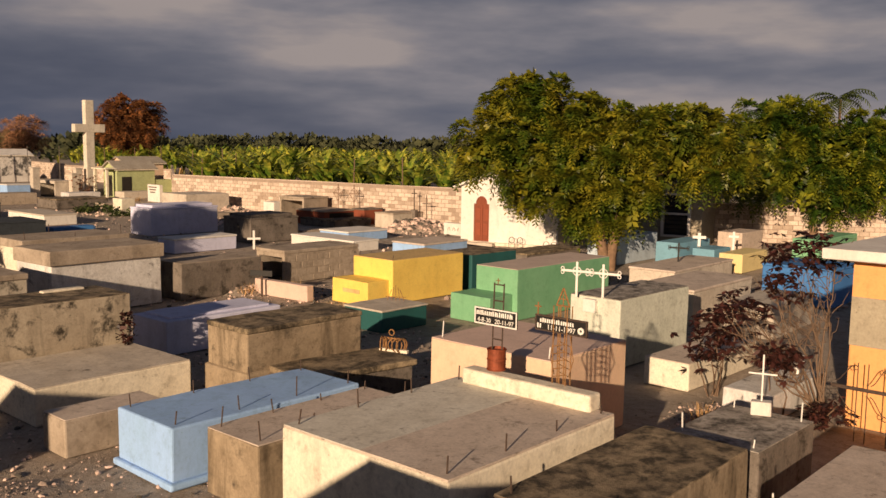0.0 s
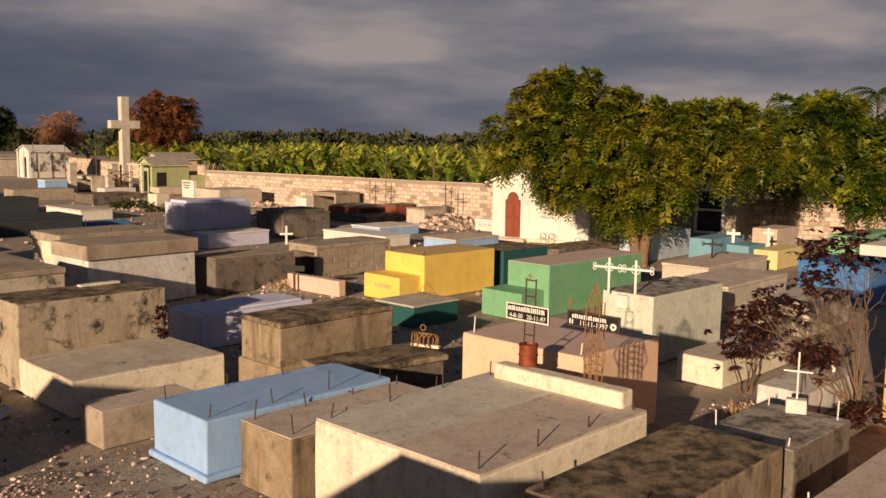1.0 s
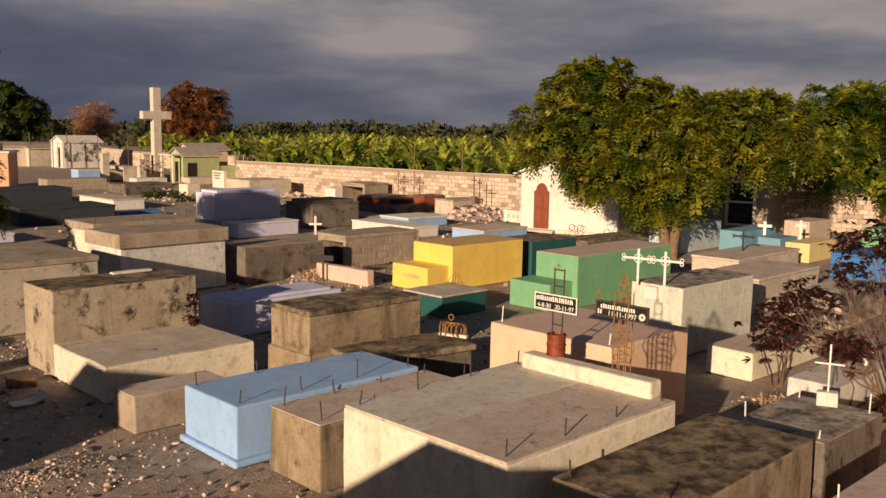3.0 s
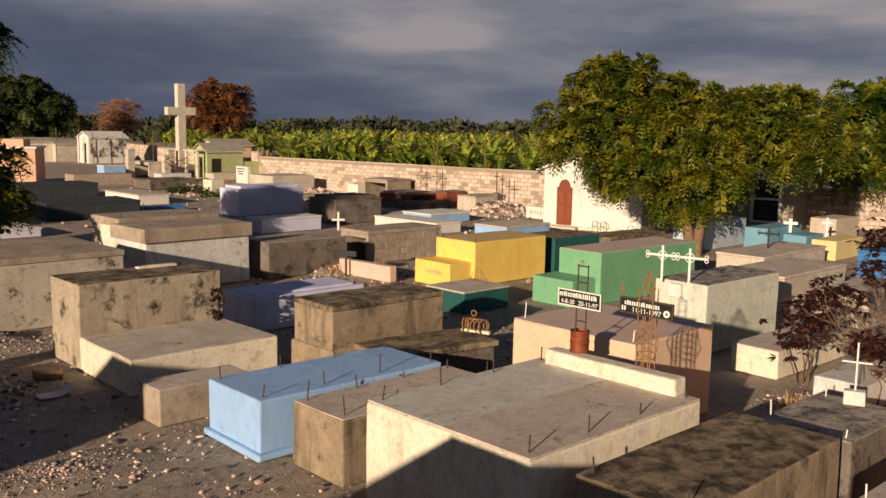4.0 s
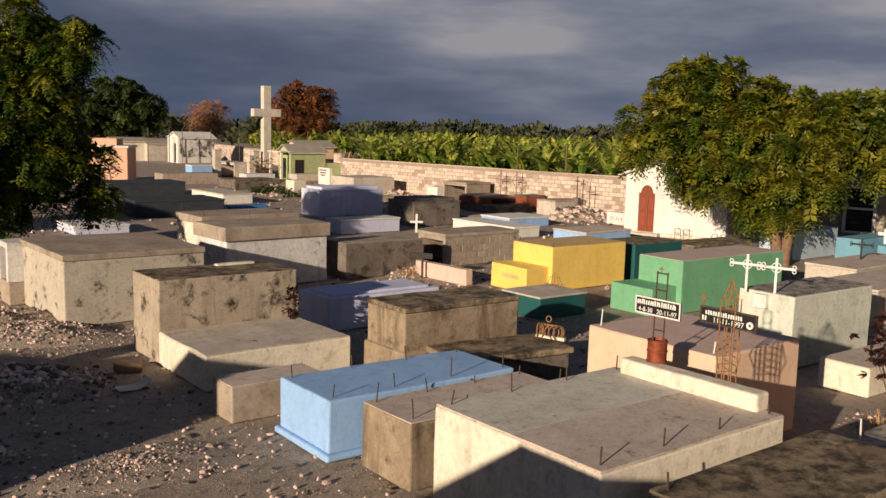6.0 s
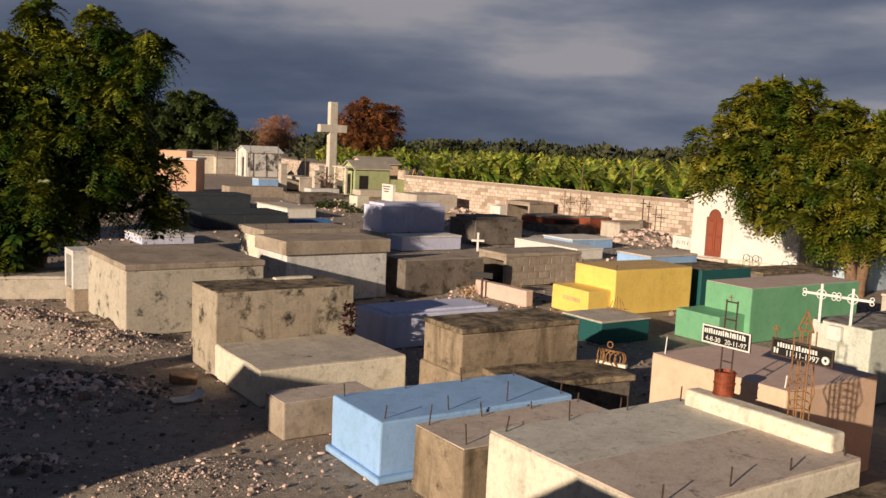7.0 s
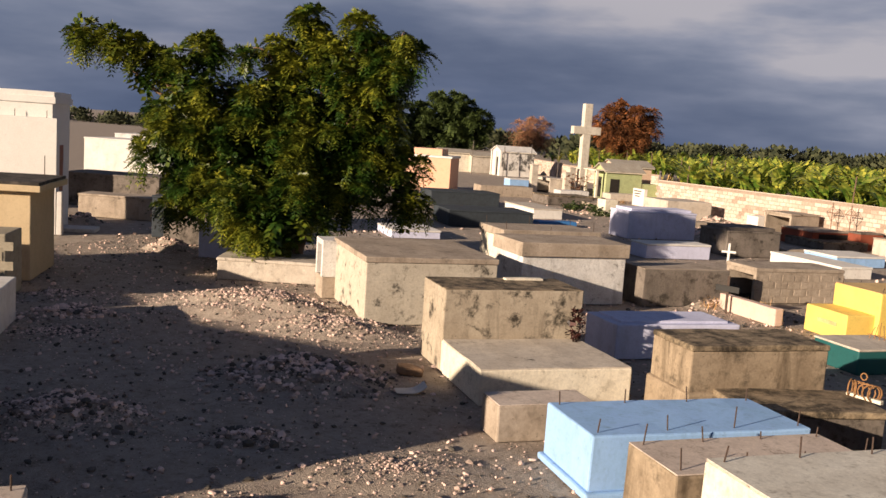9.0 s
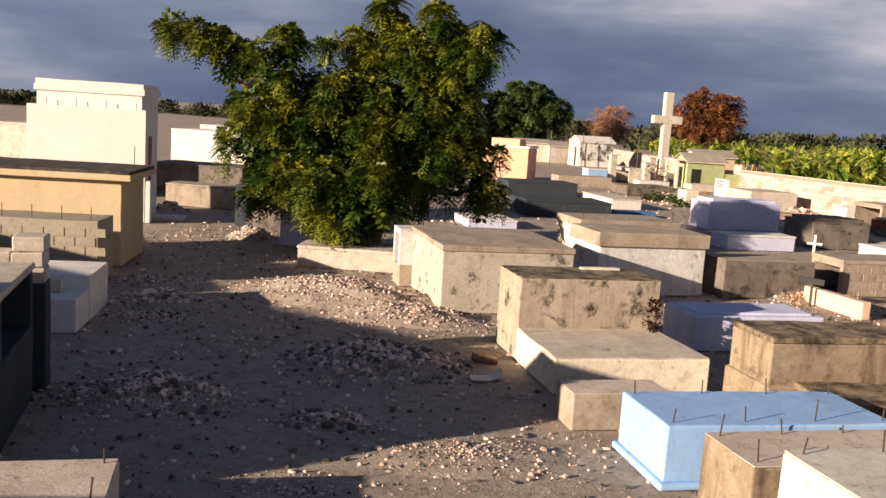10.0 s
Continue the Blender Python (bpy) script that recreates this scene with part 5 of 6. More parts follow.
for x, y, sc in ((-12.3, 51.5, 1.0), (-11.0, 50.3, 0.8), (-13.3, 52.6, 0.7), (-10.2, 51.6, 0.6)):
    shrub("dark low weeds among the far rubble", x, y, [(0.2 * sc, 0, 0.5 * sc), (-0.2 * sc, 0, 0.45 * sc)], "leaf_dark", [(0.6 * k * sc, 0, 0.3 * sc) for k in (-1, 0, 1)], 0.22, 22, 0.24 * sc)
shrub("dry brown shrub at the foot of the great cross", -16.9, 66.3, [(0.5, 0, 1.5), (-0.4, 0, 1.3), (0.1, 0, 1.0)], "leaf_rust", [(0.4, 0, 1.3), (-0.3, 0, 1.1), (0, 0, 0.7)], 0.2, 14, 0.3, twigs=4)


def grass_tuft(x, y, z=0.0, n=60, h=0.35, label="dry yellow grass tuft among the rubble"):
    a = rng.uniform(0, 6.28, n)
    o = np.stack([rng.normal(0, 0.12, n), rng.normal(0, 0.12, n), np.zeros(n) - 0.01], 1)
    d = np.stack([np.cos(a) * 0.5, np.sin(a) * 0.5, np.ones(n)], 1) * (h * rng.uniform(0.4, 1.1, n))[:, None]
    w = np.stack([-np.sin(a), np.cos(a), np.zeros(n)], 1) * 0.008
    me = quads_mesh("grass_tuft", np.stack([o - w, o + w, o + d + w * 0.3, o + d - w * 0.3], 1), "grass_dry")
    ob = tagged(new("grass_tuft", me), label, "grass", kind="stuff")
    ob.location = (x, y, z)


for x, y in ((-2.54, 24.9), (-2.1, 24.3), (-1.0, 24.9), (-13.2, 62.5), (-12.7, 62.9), (-9.3, 46.0), (8.0, 14.0), (5.5, 12.3)):
    grass_tuft(x, y)


# ---- rubble and gravel ----
ICO = bmesh.new()
bmesh.ops.create_icosphere(ICO, subdivisions=1, radius=1.0)
ICO_V = np.array([v.co[:] for v in ICO.verts])
ICO_F = np.array([[v.index for v in f.verts] for f in ICO.faces])
ICO.free()


def stones(name, pts, sizes, label, mat="stone"):
    n = len(pts)
    v = ICO_V[None] * (1 + rng.uniform(-0.32, 0.32, (n, len(ICO_V), 1)))
    v = v * rng.uniform(0.55, 1.25, (n, 1, 3)) * sizes[:, None, None]
    a = rng.uniform(0, 6.28, n)
    c, s = np.cos(a)[:, None], np.sin(a)[:, None]
    v = np.stack([v[..., 0] * c - v[..., 1] * s, v[..., 0] * s + v[..., 1] * c, v[..., 2] * 0.7], -1) + pts[:, None, :]
    f = (ICO_F[None] + (np.arange(n) * len(ICO_V))[:, None, None]).reshape(-1, 3)
    me = bpy.data.meshes.new(name)
    me.from_pydata(v.reshape(-1, 3).tolist(), [], f.tolist())
    me.materials.append(M[mat])
    return tagged(new(name, me), label, "rubble", kind="stuff")


def heap(x, y, rx, ry, h, n, label, smin=0.014, smax=0.075, yaw=0.0):
    """A spread heap of broken stone on an earth mound."""
    bm = bmesh.new()
    bmesh.ops.create_grid(bm, x_segments=18, y_segments=18, size=1.0)
    for v in bm.verts:
        d = min(1.0, v.co.length)
        z = h * (1 - d * d) ** 1.5 * (1 + 0.5 * noise.noise(Vector((v.co.x * 3 + x, v.co.y * 3 + y, 0)))) - 0.03
        v.co = Vector((v.co.x * rx * 1.05, v.co.y * ry * 1.05, z))
    m = root("rubble_heap", x, y, 0, yaw, label, "rubble", "rubble heaps")
    part("mound", bm, "dirt", m)
    n = int(n * 3.6)
    t = np.abs(rng.normal(0, 0.55, n))
    a = rng.uniform(0, 6.28, n)
    lumps = np.array([noise.noise(Vector((math.cos(b) * q / 1.05 * 3 + x, math.sin(b) * q / 1.05 * 3 + y, 0))) for b, q in zip(a, t)])
    z = h * (1 - np.minimum(t / 1.05, 1) ** 2) ** 1.5 * (1 + 0.5 * lumps) - 0.03 * (t < 1)
    sz = (smin + (smax - smin) * rng.random(n) ** 6) * 0.62
    sz *= np.where(t > 1, 0.7, 1.0)
    ob = stones("rubble", np.stack([np.cos(a) * t * rx, np.sin(a) * t * ry, z + sz * 0.15], 1), sz, "")
    del ob["category"]
    ob["kind"] = "stuff"
    ob.parent = m


heap(-10.3, 16.6, 2.6, 1.3, 0.42, 2200, "spread heap of broken pale stone before the broad tomb", yaw=15)
heap(-8.3, 15.9, 1.7, 0.9, 0.28, 1100, "spread heap of broken stone beside the broad tomb", yaw=20)
heap(-6.9, 12.6, 1.5, 0.95, 0.34, 1100, "low heap of broken stone on the path", smin=0.02, smax=0.13, yaw=30)
heap(-4.0, 10.0, 1.5, 0.8, 0.10, 480, "low scatter of gravel before the blue tomb", smin=0.010, smax=0.05, yaw=40)
heap(-4.9, 8.0, 1.6, 0.9, 0.05, 350, "thin gravel drift on the trodden path", smin=0.010, smax=0.05, yaw=20)
heap(-6.0, 10.0, 0.8, 0.45, 0.10, 260, "thin scatter of broken stone on the path", smin=0.015, smax=0.11, yaw=30)
heap(-12.6, 13.6, 1.1, 0.6, 0.25, 500, "heap of broken stone before the tan tomb", smin=0.02, smax=0.13, yaw=35)
heap(-8.4, 9.3, 1.2, 0.8, 0.28, 900, "dark heap of broken stone at the path's edge", smin=0.02, smax=0.11, yaw=30)
heap(-14.2, 14.9, 1.5, 0.7, 0.14, 450, "broken stone along the tombs", yaw=40)
heap(-17.3, 21.9, 0.9, 0.6, 0.34, 350, "pale heap of broken stone at the end of the path", smax=0.12)
heap(-11.8, 12.6, 1.3, 0.7, 0.08, 400, "thin scatter of stone on the path", yaw=30)
heap(4.3, 42.4, 2.2, 1.5, 0.5, 600, "heap of broken slabs before the chapel", smin=0.05, smax=0.28, yaw=20)
heap(-5.2, 52.0, 1.6, 1.0, 0.4, 350, "heap of dark rubble at the wall's foot", smin=0.05, smax=0.22, yaw=-43)
heap(-10.6, 52.5, 3.0, 2.0, 0.35, 500, "rubble between the far tombs", smin=0.05, smax=0.25)
heap(-2.4, 24.9, 1.1, 0.9, 0.25, 350, "rubble between the tombs", smin=0.03, smax=0.12)
heap(-23.6, 24.9, 0.8, 0.6, 0.3, 200, "rubble beside the tan tomb", smax=0.14)
heap(-6.2, 45.0, 3.2, 2.5, 0.25, 500, "rubble between the far tombs", smin=0.05, smax=0.2)
heap(7.2, 26.3, 2.0, 1.0, 0.25, 300, "rubble under the tree", smin=0.03, smax=0.15, yaw=40)
heap(5.9, 12.7, 1.2, 0.8, 0.1, 250, "weedy rubble among the tombs", smax=0.07, yaw=40)
n = 34000
gx, gy = rng.uniform(-20, 2, n), rng.uniform(6, 26, n)
gs = 0.007 + 0.045 * rng.random(n) ** 8
stones("gravel", np.stack([gx, gy, gs * 0.2], 1), gs, "loose gravel scattered over the earth")
n = 2500
gx, gy = rng.uniform(-22, 14, n), rng.uniform(20, 62, n)
gs = 0.02 + 0.09 * rng.random(n) ** 4
stones("scattered_stones", np.stack([gx, gy, gs * 0.2], 1), gs, "loose stones scattered between the far tombs")

# ---- details on the near tombs ----
# cream beam at the head of the double tomb
bmr = root("headstone_beam", 2.36, 10.24, 1.10, -49, "cream limewashed concrete beam lying across the tomb's head", "beam")
part("beam", block(1.86, 0.24, 0.21, bevel=0.03, rough=0.006, cuts=0.2), "cream", bmr)
BEAM_Z = 1.305


def board(w, h, label_rows, parent, z, edge="white_iron"):
    b = part("board", block(w, 0.018, h, bevel=0.003, rough=0.0), "black_paint", parent, "black board with white lettering", m=pose(0, -0.03, z))
    for sx, sz, lx, lz in ((w, 0.018, 0, 0), (w, 0.018, 0, h - 0.018), (0.018, h - 0.036, -w / 2 + 0.009, 0.018), (0.018, h - 0.036, w / 2 - 0.009, 0.018)):
        part("border", block(sx, 0.006, sz, bevel=0.001, rough=0), edge, b, m=pose(lx, -0.0125, lz))
    for x0, zz, ln, hh in label_rows:
        # unreadable or private writing: strokes of its size
        k = max(2, int(ln / 0.032))
        for i in range(k):
            part("stroke", block(0.02, 0.004, hh * random.uniform(0.75, 1.0), bevel=0.001, rough=0), "letter", b, m=pose(x0 + i * 0.032, -0.012, zz, 0, random.uniform(-8, 8), 0))
    return b


s1 = root("grave_marker", 2.07, 10.74, BEAM_Z, -49, "black lettered board on an iron ladder standing in a rusty tin", "grave marker", "grave markers")
drum_bm = bmesh.new()
bmesh.ops.create_cone(drum_bm, cap_ends=True, segments=22, radius1=0.115, radius2=0.115, depth=0.27)
bmesh.ops.inset_region(drum_bm, faces=[f for f in drum_bm.faces if f.normal.z > 0.9], thickness=0.012, depth=-0.03)
bmesh.ops.translate(drum_bm, verts=drum_bm.verts, vec=(0, 0, 0.135))
tin = part("tin", drum_bm, "rust_red", s1, "rusted red tin drum")
for zz in (0.01, 0.135, 0.255):
    rg = ring(0.117, 0.006, 20)
    rg.transform(Matrix.Rotation(radians(90), 4, "X"))
    part("hoop", rg, "rust_red", tin, m=pose(0, 0, zz))
for xx in (-0.075, 0.075):
    part("post", rod((xx, 0, 0.05), (xx + 0.02, 0, 1.08), 0.010, 6), "iron", s1)
for zz in (0.38, 0.86, 1.06):
    part("rung", rod((-0.065, 0, zz), (0.09, 0, zz), 0.009, 6), "iron", s1)
part("small_cross", merge(rod((0.0, 0, 1.06), (0.0, 0, 1.14), 0.006, 5), rod((-0.03, 0, 1.11), (0.03, 0, 1.11), 0.006, 5)), "rust_orange", s1)
bd1 = board(0.66, 0.21, [(-0.29, 0.115, 0.58, 0.065)], s1, 0.55)

s2 = root("grave_marker", 2.70, 10.02, BEAM_Z, -49, "rusty iron lattice grave marker with a black lettered board", "grave marker", "grave markers")
for xx, yy in ((-0.09, -0.05), (0.09, -0.05), (-0.09, 0.05), (0.09, 0.05), (-0.03, 0), (0.03, 0)):
    part("bar", rod((xx, yy, -0.01), (xx * 1.05, yy, 0.92), 0.008, 5), "rust_orange", s2)
for i in range(5):
    z0 = 0.08 + i * 0.09
    part("lattice", merge(rod((-0.09, -0.05, z0), (0.09, -0.05, z0 + 0.05), 0.006, 4), rod((0.09, 0.05, z0), (-0.09, 0.05, z0 + 0.05), 0.006, 4)), "rust_orange", s2)
part("gable_top", merge(rod((-0.09, 0, 0.92), (0, 0, 1.13), 0.011, 5), rod((0.09, 0, 0.92), (0, 0, 1.13), 0.011, 5), rod((-0.09, 0, 0.92), (0.09, 0, 0.92), 0.011, 5), rod((0, 0, 0.92), (0, 0, 1.06), 0.008, 5), rod((-0.04, 0, 1.0), (0.04, 0, 1.0), 0.008, 5)), "rust_orange", s2, "orange-rusted pointed top")
bd = board(0.72, 0.19, [(-0.28, 0.10, 0.5, 0.055), (-0.32, 0.03, 0.07, 0.06)], s2, 0.60, "iron")


def lettering(words, size, parent, m):
    txt = bpy.data.curves.new("date_text", "FONT")
    txt.body, txt.size, txt.extrude, txt.align_x = words, size, 0.002, "LEFT"
    txt.materials.append(M["letter"])
    ob = new("date_text", txt)
    ob.parent = parent
    ob.matrix_basis = m


lettering("11-11-1997", 0.085, bd, pose(-0.19, -0.0135, 0.025, 90, 0, 0))
lettering("4-8-30", 0.080, bd1, pose(-0.28, -0.0135, 0.03, 90, 0, 0))
lettering("20-11-97", 0.080, bd1, pose(-0.01, -0.0135, 0.03, 90, 0, 0))
part("ornament", ring(0.03, 0.012, 8), "letter", bd, "white painted ornament", m=pose(0.28, -0.012, 0.07))
part("small_cross", merge(rod((-0.33, -0.03, 0.79), (-0.33, -0.03, 0.93), 0.010, 5), rod((-0.375, -0.03, 0.88), (-0.285, -0.03, 0.88), 0.010, 5)), "rust_orange", s2)
for sg in (-1, 1):
    part("scroll", rod((sg * 0.10, 0, 0.62), (sg * 0.16, 0, 0.30), 0.006, 5), "rust_orange", s2)
    part("scroll", rod((sg * 0.16, 0, 0.30), (sg * 0.10, 0, 0.10), 0.006, 5), "rust_orange", s2)


def iron_cross(label, x, y, z, yaw, h, arm, mat="white_iron", w=0.022, rings=True, foot=None, arm_at=0.68):
    c = root("grave_cross", x, y, z, yaw, label, "cross", "grave crosses")
    z0 = 0.0
    if foot:
        part("foot", block(*foot, bevel=0.015), "white", c)
        z0 = foot[2] - 0.02
    part("upright", block(w * 2, w, h - z0, (0, 0, z0 - 0.01), bevel=0.004, rough=0), mat, c)
    part("crossbar", block(arm, w * 0.9, w * 2, (0, 0, h * arm_at), bevel=0.004, rough=0), mat, c)
    if rings:
        part("ring", ring(arm * 0.13, 0.007, 14), mat, c, m=pose(0, 0, h * arm_at + w))
        for sx in (-1, 1):
            for sz in (-1, 1):
                part("scroll", ring(0.032, 0.007, 9), mat, c, m=pose(sx * (arm / 2 - 0.02), 0, h * arm_at + w + sz * 0.035))
    return c


iron_cross("white wrought-iron cross with scrolls on a tomb's head", 4.62, 16.25, 1.278, -38, 0.66, 0.62)
iron_cross("white wrought-iron cross with round scroll ends", 5.05, 16.0, 1.278, -38, 0.64, 0.66)
for q in ((4.85, 16.12), (5.25, 15.85)):
    hb = root("plaque", q[0], q[1], 1.0, -49, "white plaque block fixed to the tomb's head", "plaque")
    part("slab", block(0.26, 0.10, 0.24, bevel=0.01), "white", hb)
iron_cross("small white iron cross on a white block", 5.37, 10.38, 0.758, -30, 0.78, 0.34, w=0.0105, foot=(0.24, 0.16, 0.18), rings=False, arm_at=0.66)
iron_cross("white concrete cross at a low tomb's head", 7.6, 13.6, 0.41, -45, 0.34, 0.26, w=0.05, rings=False)
iron_cross("white concrete cross on a light blue tomb", 13.0, 30.3, 0.64, -30, 0.48, 0.46, w=0.05, rings=False, arm_at=0.55)
iron_cross("white concrete cross beside a block tomb", 14.7, 31.2, 0.3, -30, 0.78, 0.36, w=0.04, rings=False, arm_at=0.7)
iron_cross("black and white iron cross on a broken slab", 10.6, 26.2, 0.61, -38, 0.60, 0.62, mat="black_paint", w=0.026)
iron_cross("plain white cross among dark tombs", -2.79, 34.9, 0.0, 10, 0.72, 0.5, w=0.04, rings=False, arm_at=0.5)
bc = iron_cross("dark post with a black board as crossbar", -1.72, 24.0, 0, -20, 0.95, 0.3, mat="iron", w=0.03, rings=False, arm_at=0.6)
part("board", block(0.62, 0.03, 0.15, (0, -0.03, 0.55), bevel=0.004, rough=0), "black_paint", bc, "blank black board")
for x, y in ((0.55, 47.9), (1.36, 47.15)):
    k = iron_cross("tall rusty iron cross with diamond stays before the block wall", x, y, 0, -40, 1.95, 0.66, mat="rust_brown", w=0.022, rings=False, arm_at=0.74)
    for sx in (-1, 1):
        part("stay", rod((sx * 0.32, 0, 1.47), (0, 0, 1.8), 0.013, 5), "rust_brown", k)
        part("stay", rod((sx * 0.32, 0, 1.47), (0, 0, 1.05), 0.013, 5), "rust_brown", k)
        part("stay", rod((sx * 0.20, 0, 1.47), (0, 0, 1.66), 0.010, 5), "rust_brown", k)
iron_cross("thin dark iron cross standing before the block wall", 4.8, 43.9, 0, -40, 1.62, 0.5, mat="iron", w=0.02, rings=False, arm_at=0.72)
k = iron_cross("tall thin iron cross in a stone footing", 4.24, 44.4, 0, -40, 1.9, 0.3, mat="iron", w=0.025, rings=False, arm_at=0.86)
part("foot", block(0.3, 0.3, 0.85, bevel=0.03), "concrete_dark", k)

hr = root("wrought_ironwork", 1.08, 15.02, 0.555, -35, "rusty wrought-iron heart ornament lying on the low slab", "ironwork")
for a in range(-3, 4):
    part("hoop", ring(0.12, 0.009, 12), "rust_orange", hr, m=pose(a * 0.065, 0, 0.12, 0, 0, a * 24))
part("rail", block(0.55, 0.08, 0.05, (0.05, 0, 0), bevel=0.01), "cream", hr)
part("top_loop", ring(0.05, 0.008, 10), "rust_orange", hr, m=pose(0, 0, 0.33))
yi = root("wrought_ironwork", 1.55, 20.42, 0.495, -20, "small rusty iron lattice against the yellow tomb", "ironwork")
for i in range(5):
    part("bar", rod((-0.2 + i * 0.1, 0, -0.01), (-0.1 + i * 0.05, 0, 0.35 - abs(i - 2) * 0.05), 0.008, 5), "rust_orange", yi)
part("rail", rod((-0.24, 0, 0.08), (0.24, 0, 0.08), 0.009, 5), "rust_orange", yi)
# dried wreath on the mould-streaked tomb
wr = root("dried_wreath", -3.42, 15.85, 0.54, 41, "dark dried flower wreath leaning on the tomb", "wreath")
n = 160
a = rng.uniform(0, 6.28, n)
o = np.stack([np.cos(a) * 0.09 + rng.normal(0, 0.03, n), rng.normal(0, 0.05, n), 0.30 + np.sin(a) * 0.24 + rng.normal(0, 0.03, n)], 1)
d = rng.normal(0, 0.04, (n, 3))
e = rng.normal(0, 0.03, (n, 3))
part("leaves", quads_mesh("leaves", np.stack([o, o + d, o + d + e, o + e], 1), "leaf_maroon"), None, wr)
part("stand", rod((0, 0.02, -0.01), (0, 0, 0.12), 0.02, 6), "cream", wr)
# rubbish by the step
pb = root("sheet_of_board", -5.22, 13.05, 0.012, 35, "curled weathered sheet of board on the ground", "board")
bmx = bmesh.new()
bmesh.ops.create_grid(bmx, x_segments=8, y_segments=3, size=0.5)
for v in bmx.verts:
    v.co = Vector((v.co.x * 0.46, v.co.y * 0.30, 0.012 + 0.45 * max(0, v.co.x) ** 2 + 0.02 * v.co.y * v.co.x))
bmesh.ops.solidify(bmx, geom=bmx.faces[:], thickness=0.012)
part("sheet", bmx, "paper", pb)
rk = root("rusty_tin_sheet", -5.66, 13.95, 0.0, 20, "rusty brown crumpled tin on the ground", "scrap")
part("lump", block(0.42, 0.22, 0.14, bevel=0.05, rough=0.03, cuts=0.12), "bark", rk)

# open niche at the broad tomb's corner
nch = root("niche_block", -10.05, 19.15, 0, 42, "crumbling block niche at the broad tomb's end", "tomb", "above-ground tombs")
hollow(nch, 0.9, 0.75, 0.85, "white_worn", m=pose(0, 0, 0.5))
part("base", block(0.86, 0.72, 0.5), "concrete", nch)

# concrete blocks stacked at the path's edge
for i, (x, y, z, r) in enumerate(((-12.55, 11.0, 0.0, 38), (-12.53, 11.02, 0.2, 41), (-12.56, 11.0, 0.4, 37), (-12.54, 11.0, 0.6, 40), (-12.85, 10.75, 0.0, 40), (-12.84, 10.76, 0.2, 40))):
    cb = root("concrete_block", x, y, z, r, "loose grey concrete building block in a stack", "block", "stacked concrete blocks")
    part("shell", block(0.39, 0.19, 0.195, bevel=0.008, cuts=0.2), "concrete_light", cb)
# white headstone far off
hd = root("headstone", -11.4, 62.2, 0, -49, "white headstone with a written panel", "headstone")
part("slab", block(1.5, 0.25, 1.15), "white", hd)
for i in range(3):
    part("stroke", block(1.0 - 0.2 * i, 0.02, 0.07, bevel=0.003, rough=0), "iron", hd, m=pose(-0.1, -0.13, 0.95 - 0.17 * i))
wb = root("painted_block", 5.72, 40.4, 0, -49, "low white block with dark painted strokes before the wall", "block")
part("slab", block(1.1, 0.3, 0.55), "white", wb)
for i in range(5):
    part("stroke", block(0.022, 0.015, 0.16, bevel=0.002, rough=0), "rust_brown", wb, m=pose(-0.3 + i * 0.15, -0.155, 0.2, 0, 14 * (-1) ** i, 0))

# ironwork before the chapel and at the orange house
for i, (x, y) in enumerate(((7.3, 35.3), (7.6, 35.1), (8.3, 33.6), (8.55, 33.4), (8.8, 33.25))):
    g = root("iron_grave_rail", x, y, 0, -36, "low dark iron hoop rail round a grave", "rail", "iron hoop rails")
    part("post", rod((-0.12, 0, -0.02), (-0.12, 0, 0.32), 0.010, 5), "iron", g)
    part("post", rod((0.12, 0, -0.02), (0.12, 0, 0.32), 0.010, 5), "iron", g)
    part("hoop", ring(0.12, 0.010, 12), "iron", g, m=pose(0, 0, 0.32))
sc = root("iron_scroll_gate", 7.42, 11.4, 0, -50, "dark iron scroll gate against the orange wall", "gate")
part("rail", block(0.95, 0.02, 0.05, (0, 0, 0.72), bevel=0.004, rough=0), "iron", sc)
for xx in (-0.12, 0.02, 0.3):
    part("bar", rod((xx, 0, -0.02), (xx, 0, 1.12), 0.008, 5), "iron", sc)


def scroll_bar(x0, z0, w, h, turns=1.1):
    """An S-shaped bar of bent iron that ends in a curl."""
    pts = [(x0 + w * s, 0, z0 + h * (3 * s * s - 2 * s ** 3)) for s in np.linspace(0, 1, 8)]
    for q in np.linspace(0.3, 6.28 * turns, 9):
        r = 0.05 * (1 - q / 9)
        pts.append((x0 + w + math.sin(q) * r, 0, z0 + h - (1 - math.cos(q)) * r))
    return limb(pts, 0.007, 0.006, 5)


for args in ((-0.42, 0.82, 0.26, 0.26), (-0.42, 0.66, 0.26, -0.24), (0.06, 0.82, 0.2, 0.26), (0.06, 0.66, 0.2, -0.24), (0.44, 0.82, -0.1, 0.2)):
    part("scroll", scroll_bar(*args), "iron", sc)
# bent hoop and rusty loops lying on the tops
for x, y, z, r in ((1.98, 11.35, 1.10, 0.16), (-1.55, 13.6, 0.02, 0.07)):
    hp = root("iron_hoop", x, y, z, 20, "bent rusty iron hoop", "iron hoop")
    part("hoop", ring(r, 0.008, 14), "iron", hp, m=pose(0, 0, 0.02, 70, 0, 0))

# poles in the plantation and along the wall
for i in range(16):
    p, nrm = wall_line(26 + i * 4.1 + random.uniform(-1, 1))
    q = p + nrm * random.uniform(0.4, 5.0)
    po = root("field_post", q.x, q.y, 0, 0, "thin pale wooden post in the banana field", "post", "field posts")
    part("post", rod((0, 0, -0.05), (random.uniform(-0.15, 0.15), 0, random.uniform(2.8, 3.6)), 0.035, 6), "dry_bark", po)
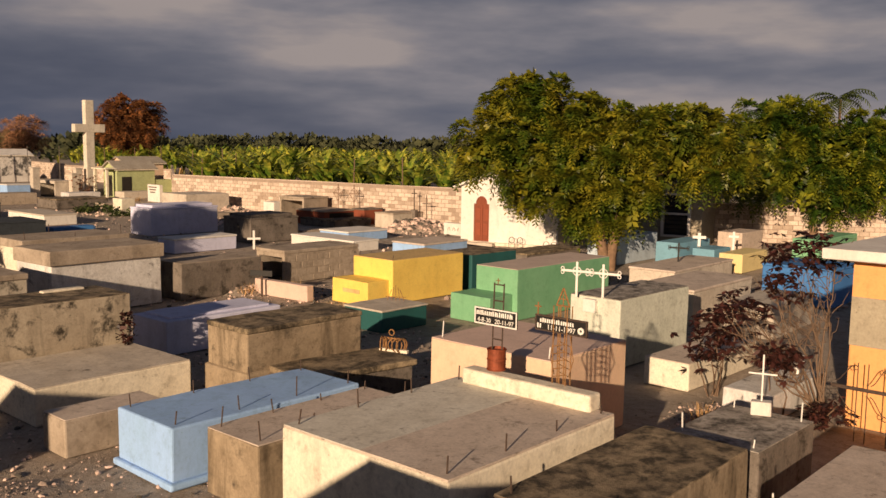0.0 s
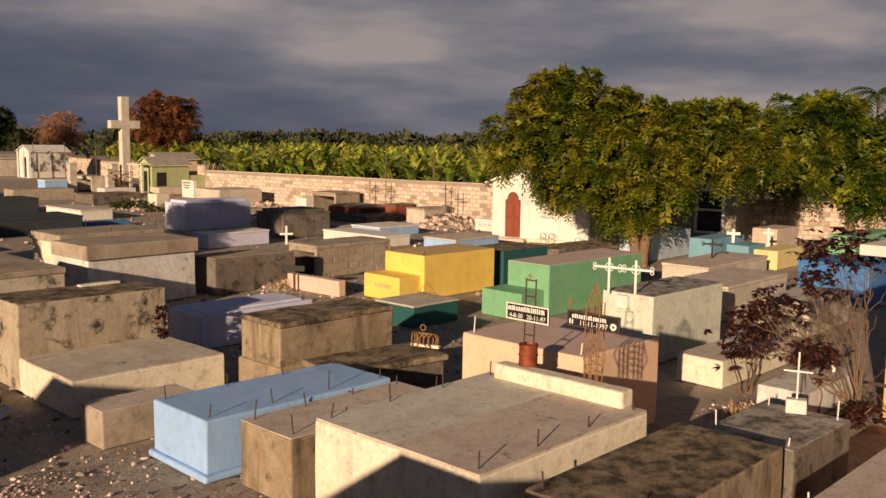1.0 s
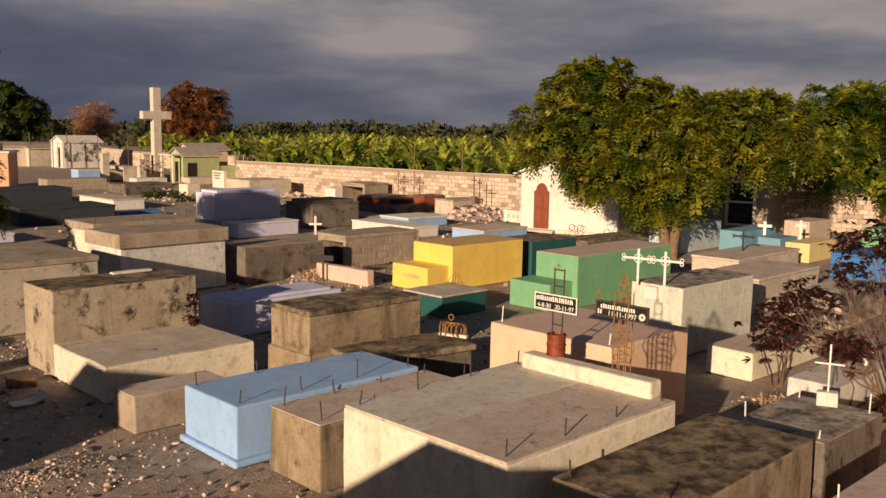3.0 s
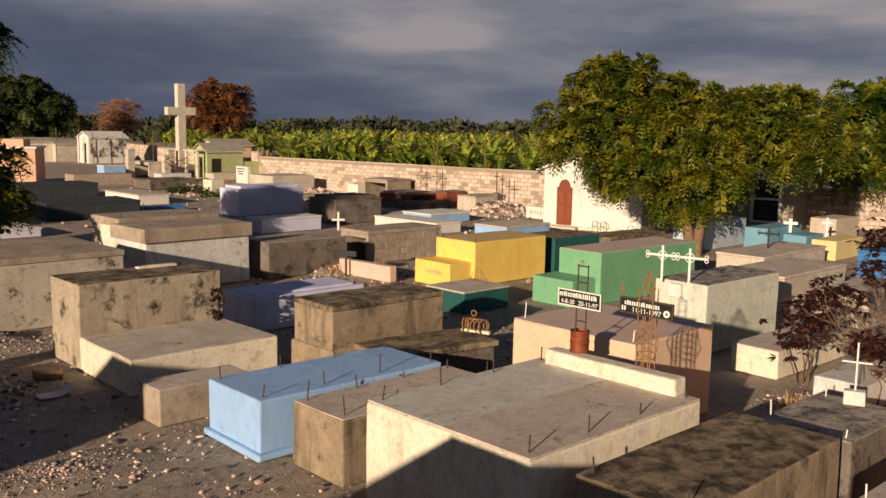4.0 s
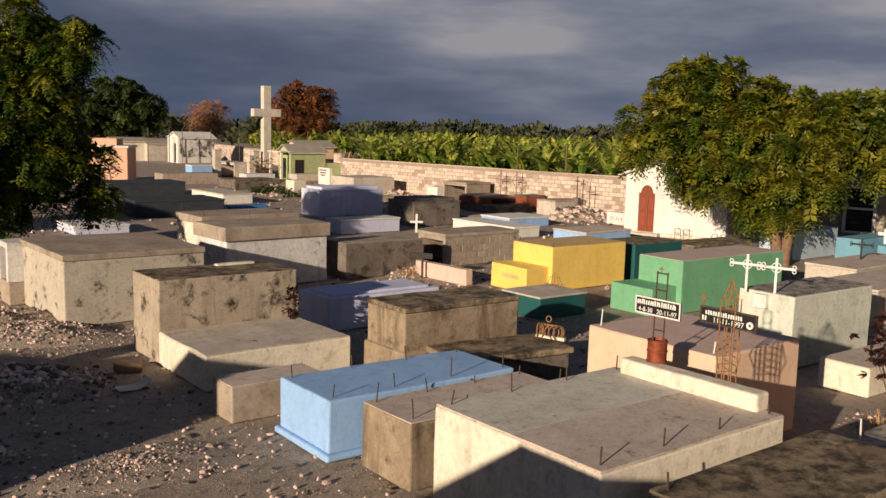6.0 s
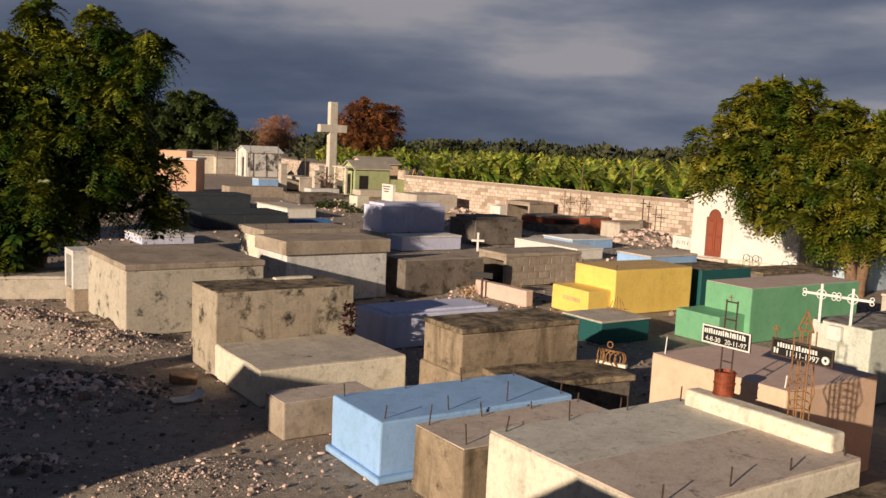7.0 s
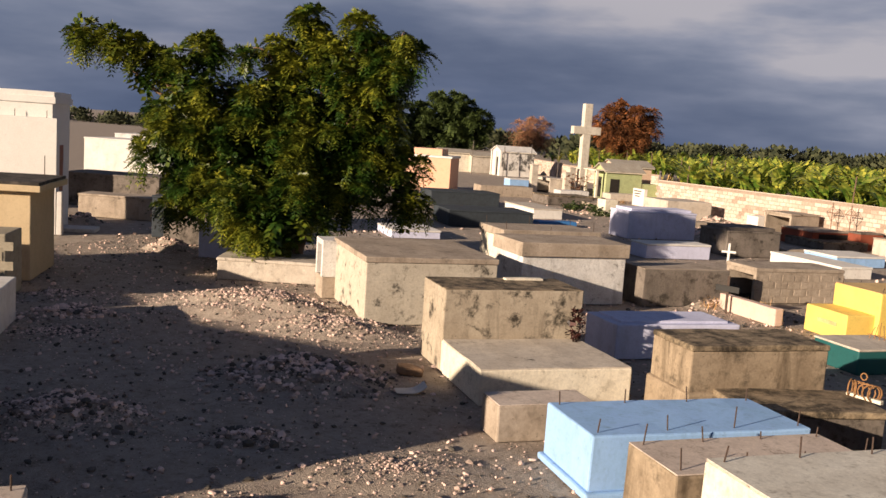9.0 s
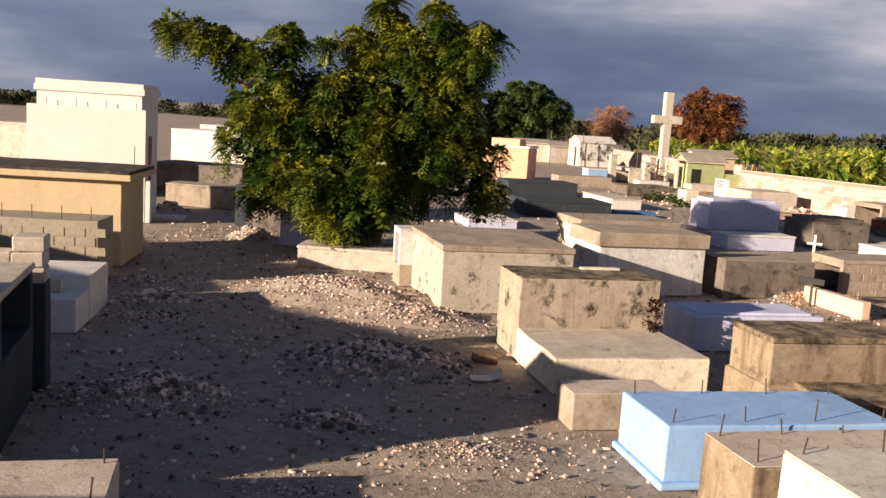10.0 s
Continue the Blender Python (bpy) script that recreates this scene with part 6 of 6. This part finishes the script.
for i, x in enumerate((-33.0, -31.2, -30.2, -27.6, -25.0)):
    po = root("rebar_post", x, 86 + i * 0.8, 0, 0, "thin pale post beyond the grave houses", "post", "field posts")
    part("post", rod((0, 0, 0), (0, 0, 3.4), 0.03, 6), "concrete_dark", po)

# two-tone slabs on the wide cream tomb
part("slab", block(2.78, 1.146, 0.014, (0.0, 0.5735, 1.108), bevel=0.001, rough=0.002), "slab_grey", t_cream, "greyer top slab")
part("slab", block(2.78, 1.146, 0.014, (0.0, -0.5735, 1.108), bevel=0.001, rough=0.002), "dusty_top", t_cream, "dusty brown top slab")

# ---- concrete blocks of the walls and block tombs ----
BLK = {}


def brick_mesh(w, h, d=0.02, mat="block"):
    key = (round(w, 3), round(h, 3), mat)
    if key not in BLK:
        bm = bmesh.new()
        q = bmesh.ops.create_cube(bm, size=1.0)["verts"]
        for v in q:
            s = 0.93 if v.co.y < 0 else 1.0
            v.co = Vector((v.co.x * w * (s if w > 0.2 else 1), v.co.y * d, v.co.z * h * (0.94 if v.co.y < 0 else 1)))
        BLK[key] = mesh_of("brick", bm, mat)
    return BLK[key]


def lay_blocks(wall, L, h, y, cap=300, bw=0.42, bh=0.2, x0=0.0, mat="block"):
    """Blocks standing 1 cm proud of the mortar; the nearest as parts, the rest joined."""
    spots = []
    for r in range(int(h / bh)):
        x = 0.0 if r % 2 else bw / 2
        while x + bw / 2 < L:
            spots.append((x + bw / 2, r * bh + bh / 2))
            x += bw
    spots.sort(key=lambda s: s[0])
    for x, z in spots[:cap]:
        if random.random() < 0.985:
            part("brick", brick_mesh(bw - 0.025, bh - 0.022, mat=mat), None, wall, m=pose(x + x0, y + random.uniform(-0.003, 0.003), z, 0, random.uniform(-0.4, 0.4), 180 if y > 0 else 0))
    rest = spots[cap:]
    if rest:
        qs = []
        for x, z in rest:
            w2, h2 = (bw - 0.025) / 2, (bh - 0.022) / 2
            out = 0.01 if y > 0 else -0.01
            f = [(x - w2, y + out, z - h2), (x + w2, y + out, z - h2), (x + w2, y + out, z + h2), (x - w2, y + out, z + h2)]
            bk = [(a, y - out, c) for a, _, c in f]
            qs.append(f)
            for i in range(4):
                j = (i + 1) % 4
                qs.append([f[i], bk[i], bk[j], f[j]])
        ob = part("brickwork", quads_mesh("brickwork", np.array(qs), "block"), None, wall)
        ob["kind"] = "stuff"


for w, L, h in WALLS:
    side = 0.07 if w.name != "boundary_wall_east" else -0.07
    lay_blocks(w, L, h, side + (0.008 if side > 0 else -0.008))
lay_blocks(t_blk, 2.88, 0.86, -0.655, x0=-1.44, mat="concrete")
lay_blocks(t_bl, 3.2, 1.30, 0.005, x0=-3.2, mat="plaster")
